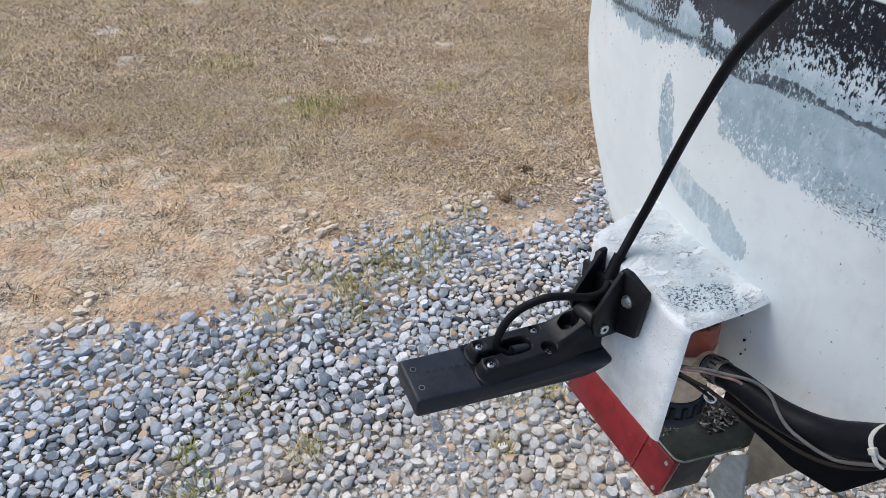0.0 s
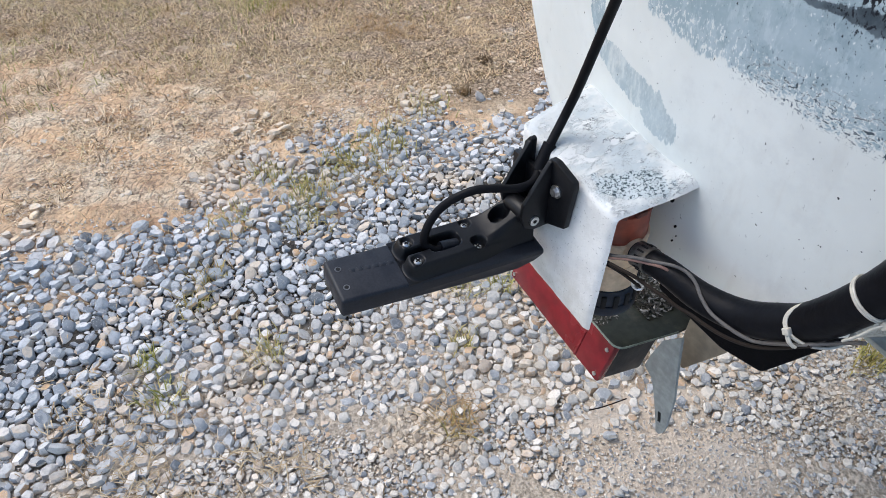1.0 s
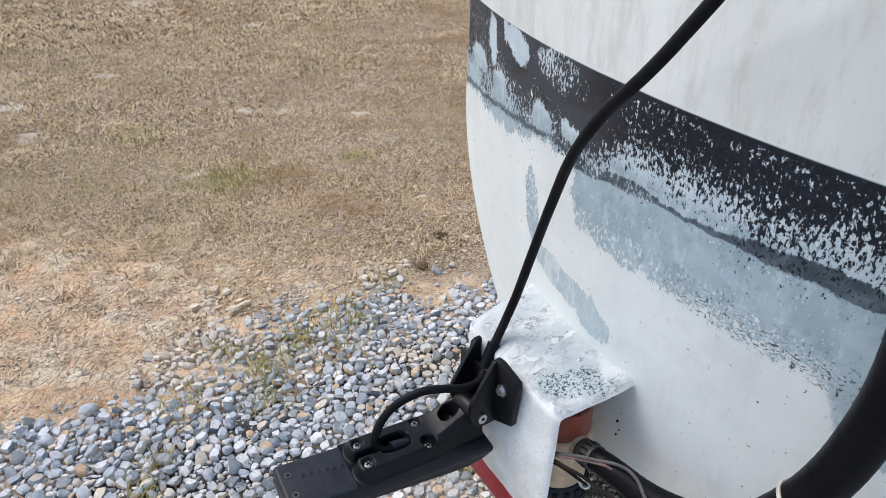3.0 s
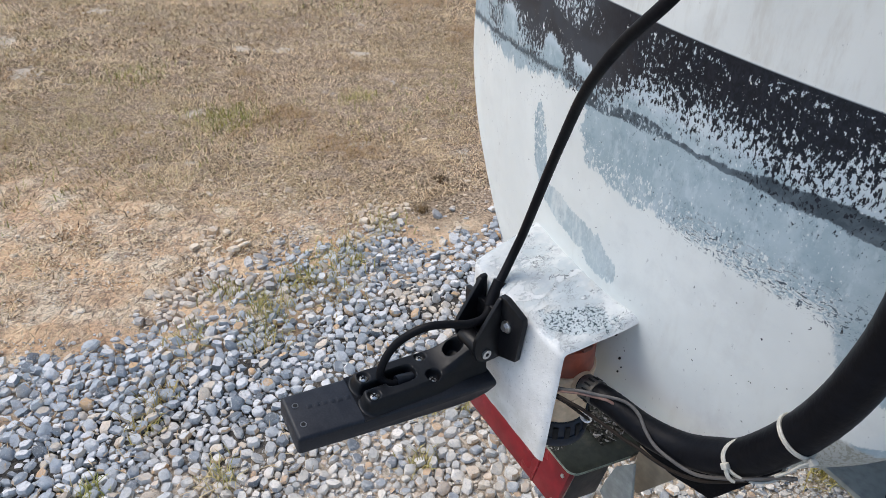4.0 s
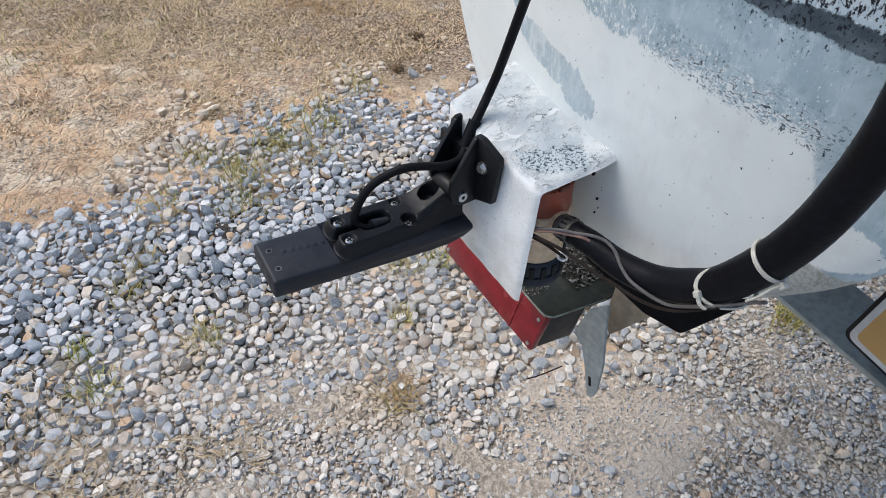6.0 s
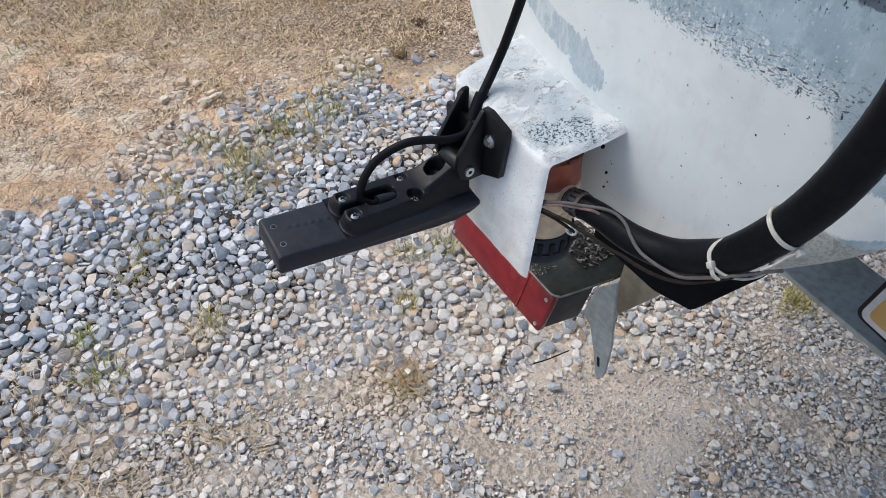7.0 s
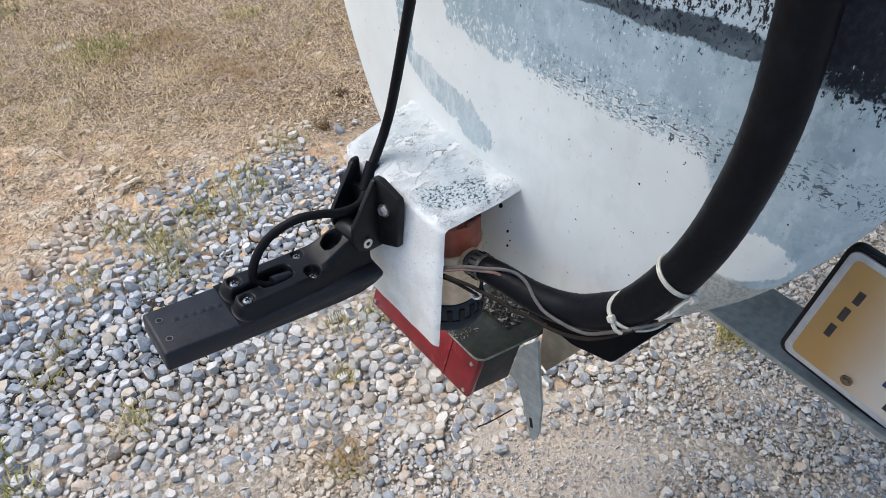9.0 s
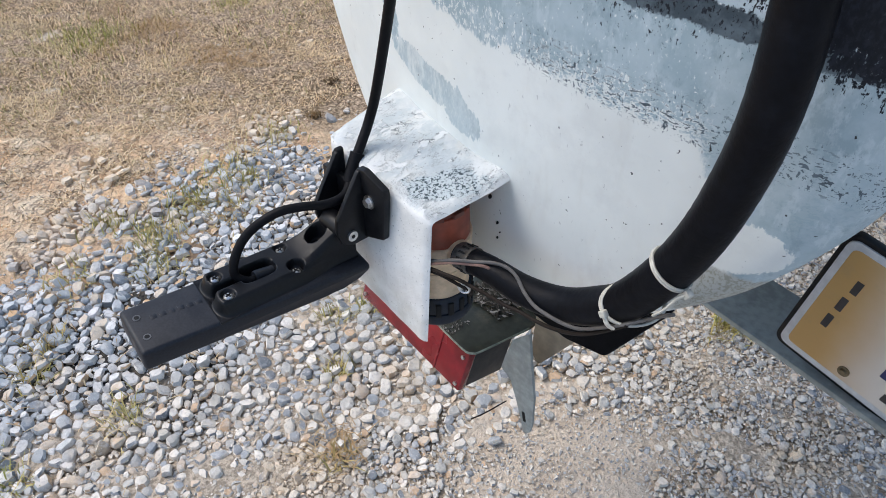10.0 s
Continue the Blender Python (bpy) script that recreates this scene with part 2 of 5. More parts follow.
    holes = m.step(add(dab, mul(sub(wide, 0.5), m.step(x, -0.05, -0.3, (0.25, 0.55)))), m.step(x, -0.03, 0.01, (0.675, 0.72)), m.step(x, -0.03, 0.01, (0.695, 0.74)))
    windows = top(spot(-0.335, 0.914, 0.026, 0.013, -12, 4.2), spot(-0.388, 0.902, 0.012, 0.020, 0, 6.2), spot(-0.288, 0.868, 0.014, 0.011, 0, 5.7), spot(-0.247, 0.872, 0.013, 0.010, 0, 5.7),
                  spot(-0.372, 0.866, 0.014, 0.012, 0, 6.2), spot(-0.43, 0.872, 0.022, 0.012, 0, 5.7))
    speck = mul(m.step(add(dab, mul(sub(wide, 0.5), 0.5)), 0.545, 0.575), top(spot(-0.262, 0.912, 0.036, 0.015, -5, 1.4), spot(-0.150, 0.914, 0.034, 0.011, 0, 1.4), spot(-0.172, 0.902, 0.018, 0.010, 10, 1.6), spot(-0.06, 0.918, 0.05, 0.006, 0, 1.4)))
    scrape = top(windows, speck)
    holes = top(holes, scrape)
    stripe = mul(mul(keep, sub(1.0, top(mul(holes, m.step(h, 0.926, 0.912)), scrape))), under)
    col = m.mix(stripe, col, m.mix(m.step(add(x, mul(sub(wide, 0.5), 0.12)), -0.17, -0.26), black, charcoal))
    chips = mul(m.step(m.noise(240, 2, 0.5), 0.745, 0.757), m.step(h, 0.93, 0.92))
    col = m.mix(chips, col, (0.03, 0.035, 0.04))
    # bare grey laminate low down on the bilge
    bare = mul(m.step(add(h, mul(ragged, 0.012)), 0.726, 0.722), m.step(x, -0.02, -0.012))
    col = m.mix(bare, col, m.mix(m.step(fleck, 0.45, 0.6), (0.43, 0.44, 0.41), (0.29, 0.29, 0.24)))
    m.color(col)
    m.rough(m.step(mid, 0.3, 0.7, (0.35, 0.6)))
    hb = sub(mul(broad, 0.3), mul(top(cover, stripe), 0.35))
    m.bump(add(hb, mul(fine, 0.15)), 0.4, 0.0012)
    return m.m


def housing_paint():
    """Thick brushed white paint, worn to grey and flaking on top."""
    m = Mat("housing_paint", 0.5)
    x, y, z = m.xyz()
    add, mul, sub = (lambda p, q: m.math("ADD", p, q)), (lambda p, q: m.math("MULTIPLY", p, q)), (lambda p, q: m.math("SUBTRACT", p, q))
    mid, fleck, fine = m.noise(55, 5, 0.65), m.noise(300, 4, 0.7), m.noise(900, 3, 0.6)
    nz = m.n.new("ShaderNodeSeparateXYZ")
    m.l.new(m.n.new("ShaderNodeNewGeometry").outputs["Normal"], nz.inputs[0])
    top = m.step(nz.outputs[2], 0.55, 0.85)
    col = m.mix(m.step(mid, 0.35, 0.65), (0.72, 0.72, 0.69), (0.82, 0.82, 0.79))
    # the top: chalky grey-white with washed blue-grey areas
    chalk = m.mix(m.step(mid, 0.35, 0.65), (0.52, 0.55, 0.55), (0.64, 0.66, 0.645))
    wash = m.noise(38, 5, 0.7, (1, 0.5, 1), (4, 1, 0), 0.2)
    chalk = m.mix(m.step(wash, 0.47, 0.58, (0, 0.75)), chalk, (0.47, 0.525, 0.54))
    chalk = m.mix(m.step(m.noise(30, 4, 0.6, shift=(1, 5, 2)), 0.55, 0.72, (0, 0.4)), chalk, (0.60, 0.56, 0.48))
    bright = m.noise(70, 6, 0.72, (1, 0.45, 1), (7, 2, 0), 0.25)
    chalk = m.mix(m.step(bright, 0.53, 0.60, (0, 0.7)), chalk, (0.74, 0.75, 0.735))
    # broken edges of the paint layers
    rim = m.math("ABSOLUTE", sub(bright, 0.555))
    torn = mul(m.step(rim, 0.018, 0.004), m.step(m.noise(120, 3, 0.6, shift=(7, 7, 7)), 0.47, 0.54))
    torn = mul(torn, m.step(add(y, mul(mid, 0.05)), 0.40, 0.43, (0.25, 1.0)))
    chalk = m.mix(mul(torn, 0.9), chalk, (0.10, 0.115, 0.12))
    crack = m.math("ABSOLUTE", sub(m.noise(75, 6, 0.75, (1, 0.55, 1), (0, 3, 4), 1.0), 0.5))
    chalk = m.mix(mul(m.step(crack, 0.010, 0.003, (0, 0.8)), m.step(m.noise(48, 3, 0.6, shift=(2, 7, 7)), 0.49, 0.55)), chalk, (0.12, 0.13, 0.135))
    # stippled dark patch by the open edge
    wob = mul(sub(mid, 0.5), 0.035)
    u, v = sub(add(x, 0.1800), mul(sub(y, 0.388), 0.35)), sub(y, 0.388)
    du, dv = m.math("DIVIDE", add(u, wob), 0.0165), m.math("DIVIDE", add(v, wob), 0.025)
    inside = m.step(add(mul(du, du), mul(dv, dv)), 1.25, 0.75)
    chalk = m.mix(mul(inside, 0.75), chalk, (0.50, 0.57, 0.59))
    grit = m.noise(620, 3, 0.65, (1, 0.75, 1), dist=0.6)
    chalk = m.mix(mul(inside, m.step(add(grit, mul(sub(fleck, 0.5), 0.25)), 0.53, 0.56)), chalk, (0.045, 0.075, 0.09))
    stray = mul(m.step(add(mul(du, du), mul(dv, dv)), 3.4, 1.0, (0, 1)), m.step(grit, 0.66, 0.69))
    chalk = m.mix(stray, chalk, (0.08, 0.10, 0.11))
    col = m.mix(top, col, chalk)
    # pits and grime on the upright faces
    face = sub(1.0, top)
    col = m.mix(mul(face, m.step(m.noise(560, 3, 0.6), 0.655, 0.69)), col, (0.36, 0.36, 0.34))
    col = m.mix(mul(face, m.step(m.noise(70, 5, 0.7, (1, 1, 0.3), (3, 3, 3)), 0.56, 0.72, (0, 0.35))), col, (0.55, 0.54, 0.50))
    col = m.mix(mul(face, m.step(add(z, mul(mid, 0.06)), 0.65, 0.61, (0, 0.45))), col, (0.50, 0.46, 0.37))
    m.color(col)
    relief = add(add(mul(mid, 0.4), mul(fleck, 0.35)), mul(mul(m.step(bright, 0.545, 0.565), top), 0.9))
    m.bump(sub(relief, mul(mul(inside, m.step(grit, 0.53, 0.56)), 0.25)), 0.7, 0.0022)
    return m.m


PALE = [(-3.93, 0.16, 0.08, 0.07), (-6.83, 1.48, 0.24, 0.14), (-3.22, 1.15, 0.05, 0.045), (-3.11, 1.30, 0.04, 0.05), (-2.87, 1.59, 0.05, 0.06), (-4.30, 0.69, 0.07, 0.08), (-5.33, 1.96, 0.12, 0.1), (-2.55, 0.69, 0.04, 0.05), (-3.35, 0.20, 0.07, 0.07)]


def ground_earth():
    """Sand and soil: grey-tan under the fine gravel, near-black for the shade between coarse stones, pale orange where
    it is bare, brown thatch under the grass.
    """
    m = Mat("ground_earth", 0.95, 0, 0.2)
    x, y, z = m.xyz()
    big, mid, fine = m.noise(1.6, 4, 0.6), m.noise(9, 5, 0.65), m.noise(120, 4, 0.7)
    e = m.math("ADD", m.math("ADD", m.math("ADD", x, 0.20), m.math("MULTIPLY", y, -1.1)), m.math("MULTIPLY", m.math("SUBTRACT", mid, 0.5), 1.3))
    sand = m.mix(m.step(mid, 0.35, 0.65), (0.66, 0.45, 0.28), (0.86, 0.71, 0.51))
    sand = m.mix(m.step(fine, 0.45, 0.7, (0, 0.55)), sand, (0.34, 0.24, 0.16))
    crack = m.n.new("ShaderNodeTexVoronoi")
    crack.feature = "DISTANCE_TO_EDGE"
    crack.inputs["Scale"].default_value = 38
    warp = m.n.new("ShaderNodeMixRGB")
    warp.inputs[0].default_value = 0.03
    m.l.new(m.co, warp.inputs[1])
    m.l.new(m.n.new("ShaderNodeTexNoise").outputs["Color"], warp.inputs[2])
    m.l.new(warp.outputs[0], crack.inputs["Vector"])
    clod = m.step(crack.outputs["Distance"], 0.02, 0.16)
    sand = m.mix(m.math("MULTIPLY", m.math("SUBTRACT", 1.0, clod), m.step(m.noise(7, 3, shift=(2, 2, 0)), 0.45, 0.65, (0.0, 0.4))), sand, (0.40, 0.27, 0.16))
    sand = m.mix(m.step(m.noise(4.2, 3, shift=(6, 1, 0)), 0.55, 0.7, (0, 0.6)), sand, (0.62, 0.36, 0.20))
    sand = m.mix(m.step(m.noise(26, 5, 0.75, shift=(4, 4, 0)), 0.51, 0.61, (0, 0.7)), sand, (0.22, 0.15, 0.105))
    sand = m.mix(m.step(m.noise(75, 5, 0.75, shift=(8, 4, 1)), 0.53, 0.60, (0, 0.6)), sand, (0.26, 0.19, 0.13))
    peach = m.noise(5.5, 4, 0.6, shift=(2, 6, 0))
    sand = m.mix(m.step(peach, 0.48, 0.62, (0, 0.6)), sand, m.mix(m.step(m.noise(60, 4, 0.7), 0.45, 0.6), (0.86, 0.58, 0.33), (0.72, 0.44, 0.25)))
    # shade in the gaps between coarse stones, put in as near-black ground colour
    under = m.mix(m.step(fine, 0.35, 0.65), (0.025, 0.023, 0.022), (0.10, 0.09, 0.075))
    dust = m.mix(m.step(fine, 0.35, 0.65), (0.30, 0.25, 0.19), (0.66, 0.56, 0.44))
    under = m.mix(m.step(m.math("ADD", x, m.math("MULTIPLY", m.math("SUBTRACT", m.noise(3, 4), 0.5), 0.9)), -1.0, -0.6), under, dust)
    px, py = m.math("DIVIDE", m.math("ADD", x, 0.22), 0.17), m.math("DIVIDE", m.math("SUBTRACT", y, 0.68), 0.18)
    pd = m.math("ADD", m.math("ADD", m.math("MULTIPLY", px, px), m.math("MULTIPLY", py, py)), m.math("MULTIPLY", m.math("SUBTRACT", m.noise(14, 4), 0.5), 2.0))
    under = m.mix(m.step(pd, 1.3, 0.4, (0, 0.8)), under, m.mix(fine, (0.58, 0.47, 0.36), (0.80, 0.70, 0.58)))
    thatch = m.mix(m.step(fine, 0.35, 0.65), (0.15, 0.10, 0.065), (0.74, 0.56, 0.39))
    thatch = m.mix(m.step(m.noise(60, 5, 0.75, shift=(2, 9, 0)), 0.52, 0.62, (0, 0.45)), thatch, (0.14, 0.095, 0.06))
    thatch = m.mix(m.step(m.noise(5, 5, 0.7, (1, 1, 1), (9, 2, 0)), 0.60, 0.70), thatch, (0.68, 0.61, 0.51))
    thatch = m.mix(m.step(big, 0.5, 0.7, (0, 0.25)), thatch, (0.24, 0.19, 0.10))
    for px, py, pa, pb in PALE:
        dx, dy = m.math("DIVIDE", m.math("SUBTRACT", x, px), pa), m.math("DIVIDE", m.math("SUBTRACT", y, py), pb)
        d = m.math("ADD", m.math("ADD", m.math("MULTIPLY", dx, dx), m.math("MULTIPLY", dy, dy)), m.math("MULTIPLY", m.math("SUBTRACT", m.noise(30, 4), 0.5), 6.0))
        thatch = m.mix(m.step(d, 1.6, 0.3, (0, 0.85)), thatch, (0.74, 0.65, 0.52))
    col = m.mix(m.step(e, -2.05, -2.45), sand, thatch)
    vor = m.n.new("ShaderNodeTexVoronoi")
    vor.inputs["Scale"].default_value = 55
    m.l.new(m.co, vor.inputs["Vector"])
    cell = m.n.new("ShaderNodeSeparateColor")
    m.l.new(vor.outputs["Color"], cell.inputs[0])
    peb = m.ramp(cell.outputs[0], [(0, (0.34, 0.36, 0.39)), (0.3, (0.50, 0.51, 0.52)), (0.6, (0.68, 0.65, 0.61)), (0.85, (0.80, 0.74, 0.66)), (1, (0.6, 0.47, 0.34))])
    # each pebble darkens towards its rim: gap shade put into the colour
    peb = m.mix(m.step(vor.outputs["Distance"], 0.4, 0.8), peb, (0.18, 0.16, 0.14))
    away = m.math("MAXIMUM", m.math("MAXIMUM", m.step(y, -0.3, -0.5), m.step(y, 1.9, 2.1)), m.math("MAXIMUM", m.step(x, 0.25, 0.45), m.step(m.math("SUBTRACT", m.math("MULTIPLY", x, 1.37), y), -0.62, -0.45)))
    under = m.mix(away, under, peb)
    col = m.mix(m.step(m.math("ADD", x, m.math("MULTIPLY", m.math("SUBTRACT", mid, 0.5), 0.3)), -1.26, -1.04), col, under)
    m.color(col)
    m.bump(m.math("ADD", m.math("ADD", fine, m.math("MULTIPLY", mid, 1.5)), m.math("MULTIPLY", m.math("MULTIPLY", clod, 0.5), m.step(x, -1.25, -1.45))), 0.8, 0.01)
    return m.m


def stone():
    """Crushed limestone and granite: each stone its own grey, blue, white or tan."""
    m = Mat("stone", 0.85, 0, 0.3)
    x, y, z = m.xyz()
    r = m.island()
    cool = m.ramp(r, [(0, (0.17, 0.19, 0.205)), (0.06, (0.29, 0.32, 0.345)), (0.17, (0.41, 0.445, 0.47)), (0.34, (0.52, 0.545, 0.56)),
                      (0.48, (0.63, 0.64, 0.64)), (0.60, (0.72, 0.715, 0.70)), (0.76, (0.81, 0.79, 0.755)), (0.86, (0.68, 0.58, 0.46)), (0.955, (0.66, 0.44, 0.25))], True)
    warm = m.ramp(r, [(0, (0.25, 0.265, 0.28)), (0.09, (0.40, 0.415, 0.425)), (0.22, (0.56, 0.53, 0.475)), (0.42, (0.68, 0.62, 0.53)),
                      (0.64, (0.80, 0.735, 0.64)), (0.84, (0.66, 0.535, 0.41)), (0.94, (0.60, 0.42, 0.27))], True)
    w = m.math("ADD", x, m.math("MULTIPLY", m.math("SUBTRACT", m.noise(2.2, 3), 0.5), 0.9))
    col = m.mix(m.step(w, -0.95, -0.62, (0, 1.0)), cool, warm)
    far = m.step(w, -1.28, -1.5, (0, 0.85))
    col = m.mix(far, col, m.mix(r, (0.62, 0.42, 0.24), (0.92, 0.75, 0.52)))
    col = m.mix(m.step(m.noise(4.5, 4, 0.6, shift=(3, 8, 0)), 0.56, 0.68, (0, 0.65)), col, m.mix(r, (0.62, 0.46, 0.28), (0.78, 0.66, 0.50)))
    n1 = m.noise(160, 4, 0.65)
    col = m.mix(m.step(n1, 0.45, 0.7, (0, 0.38)), col, (0.24, 0.235, 0.225))
    col = m.mix(m.step(m.noise(55, 4, 0.6, shift=(1, 4, 6)), 0.52, 0.64, (0, 0.35)), col, (0.78, 0.76, 0.72))
    col = m.mix(m.step(m.noise(400, 2, 0.5), 0.6, 0.7, (0, 0.4)), col, (0.75, 0.73, 0.70))
    m.color(col)
    m.bump(m.math("ADD", n1, m.math("MULTIPLY", m.noise(420, 3, 0.6), 0.4)), 0.7, 0.004)
    return m.m


def blade(name, stops):
    m = Mat(name, 0.8, 0, 0.2)
    x, y, z = m.xyz()
    col = m.mix(m.step(m.noise(0.9, 4), 0.4, 0.7, (0, 0.5)), m.ramp(m.island(), stops), (0.48, 0.37, 0.20))
    col = m.mix(m.step(m.noise(2.4, 4, 0.6, shift=(5, 3, 0)), 0.5, 0.68, (0, 0.7)), col, (0.42, 0.26, 0.12))
    col = m.mix(m.step(m.noise(3.1, 4, 0.6, shift=(1, 8, 0)), 0.52, 0.68, (0, 0.7)), col, (0.80, 0.62, 0.38))
    olive = m.math("MULTIPLY", m.step(y, 1.5, 0.3), m.step(x, -2.1, -2.6))
    m.color(m.mix(m.math("MULTIPLY", olive, m.step(m.noise(4, 4, 0.6, shift=(3, 3, 3)), 0.46, 0.62, (0.0, 0.3))), col, (0.46, 0.39, 0.16)))
    return m.m


M_HULL, M_HOUSING, M_EARTH, M_STONE = hull_paint(), housing_paint(), ground_earth(), stone()
M_PLASTIC = plain("black_plastic", (0.006, 0.0065, 0.008), 0.42, 0, 500, 0.3, 0.06, None, 0.5, 0.25)
M_TRANSDUCER = plain("transducer_plastic", (0.013, 0.0155, 0.021), 0.44, 0, 600, 0.3, 0.06, None, 0.5, 0.3)
M_WORN = plain("worn_plastic", (0.10, 0.105, 0.11), 0.5)
M_HOLE = plain("dark_recess", (0.003, 0.003, 0.003), 0.9)
M_CABLE = plain("cable_rubber", (0.004, 0.004, 0.0055), 0.6, 0, 300, 0.3, 0.2, None, 0.5, 0.16)
M_HOSE = plain("hose_rubber", (0.0025, 0.003, 0.005), 0.48, 0, 220, 0.35, 0.3, (0.010, 0.012, 0.017), 0.3, 0.13)
M_STEEL = plain("stainless_steel", (0.66, 0.66, 0.64), 0.36, 1.0, 700, 0.12, 0.15, (0.3, 0.25, 0.18), 0.3)
M_CLAMP = plain("dull_steel", (0.12, 0.12, 0.115), 0.5, 0.8, 300, 0.3, 0.2, (0.10, 0.07, 0.04), 0.5)
M_BRASS = plain("weathered_bolt", (0.17, 0.13, 0.075), 0.45, 0.6, 300, 0.3, 0.2)
M_GALV = plain("galvanised_steel", (0.31, 0.325, 0.30), 0.6, 0.1, 90, 0.25, 0.2, (0.28, 0.27, 0.24), 0.4)
M_OLIVE = plain("olive_metal", (0.030, 0.034, 0.024), 0.45, 0.2, 120, 0.3, 0.2, (0.16, 0.14, 0.09), 0.5)
M_LIP = plain("worn_edge", (0.20, 0.22, 0.17), 0.45, 0.3, 300, 0.4, 0.2, (0.06, 0.06, 0.04), 0.7)
M_RED = plain("red_lens", (0.20, 0.008, 0.012), 0.25, 0, 60, 0.25, 0.1, (0.20, 0.03, 0.03), 0.5)
M_HOUSEBLACK = plain("lamp_black", (0.012, 0.012, 0.012), 0.55, 0, 200, 0.3, 0.2, (0.06, 0.05, 0.035), 0.4)
M_CAP = plain("pump_red", (0.34, 0.075, 0.04), 0.5, 0, 120, 0.25, 0.2, (0.16, 0.06, 0.04), 0.6)
M_CAPTOP = plain("pump_dark_red", (0.15, 0.045, 0.03), 0.6, 0, 200, 0.4, 0.3, (0.03, 0.02, 0.015), 0.8)
M_PUMP = plain("pump_cream", (0.66, 0.50, 0.34), 0.55, 0, 120, 0.2, 0.2, (0.40, 0.27, 0.16), 0.6)
M_STRAINER = plain("pump_navy", (0.009, 0.017, 0.030), 0.5, 0, 150, 0.3, 0.2, (0.06, 0.055, 0.045), 0.3, 0.3)
M_TIE = plain("nylon_tie", (0.46, 0.44, 0.38), 0.4, 0, 200, 0.2, 0.1, (0.40, 0.36, 0.26), 0.5)
M_WIRE = plain("grey_wire", (0.095, 0.088, 0.082), 0.5, 0, 300, 0.25, 0.1)
M_PINKWIRE = plain("pink_brown_wire", (0.20, 0.115, 0.09), 0.5, 0, 300, 0.25, 0.1)
M_BROWNWIRE = plain("brown_wire", (0.016, 0.011, 0.008), 0.65, 0, 300, 0.25, 0.1, None, 0.5, 0.2)
M_CARPET = plain("bunk_carpet", (0.005, 0.005, 0.006), 0.95, 0, 900, 0.5, 1.0, None, 0.5, 0.1)
M_WOOD = plain("weathered_board", (0.36, 0.28, 0.19), 0.8, 0, 60, 0.3, 0.5, (0.2, 0.17, 0.13), 0.5)
M_INK = plain("plate_ink", (0.03, 0.025, 0.025), 0.5)
M_NAVY = plain("plate_navy", (0.02, 0.025, 0.12), 0.5)
M_GREY = plain("plate_edge", (0.58, 0.59, 0.60), 0.4, 0.1, 80, 0.15, 0.1)
def bits():
    m = Mat("leaf_debris", 0.95, 0, 0.2)
    m.color(m.ramp(m.island(), [(0, (0.02, 0.019, 0.017)), (0.5, (0.07, 0.065, 0.055)), (0.8, (0.16, 0.15, 0.135)), (1, (0.36, 0.345, 0.32))]))
    return m.m


M_DEBRIS = bits()


def plate_face():
    m = Mat("plate_face", 0.35)
    x, y, z = m.xyz()
    g = m.math("ADD", x, m.math("MULTIPLY", m.math("SUBTRACT", m.noise(12, 3), 0.5), 0.03))
    col = m.mix(m.step(g, 0.03, 0.11), (0.52, 0.31, 0.105), (0.70, 0.63, 0.55))
    col = m.mix(m.step(m.noise(40, 4, 0.6), 0.55, 0.75, (0, 0.25)), col, (0.35, 0.26, 0.14))
    m.color(col)
    m.bump(m.noise(150, 2), 0.1, 0.001)
    return m.m


M_PLATE = plate_face()

# ---- the boat ----
def hull_y(x, z):
    """How far forward the transom's face lies: gently rounded, leaning aft towards its top."""
    return 0.418 + 0.65 * (x + 0.11) ** 2 - 0.06 * (z - 0.79)


OUTLINE = [(-0.47, 1.13), (-0.468, 1.02), (-0.472, 0.94), (-0.491, 0.875), (-0.504, 0.812), (-0.485, 0.749), (-0.442, 0.696),
           (-0.382, 0.641), (-0.30, 0.605), (-0.21, 0.59), (-0.12, 0.605), (-0.047, 0.636), (0.004, 0.684), (0.034, 0.7225), (0.062, 0.775),
           (0.078, 0.83), (0.092, 0.90), (0.098, 1.0), (0.10, 1.13)]


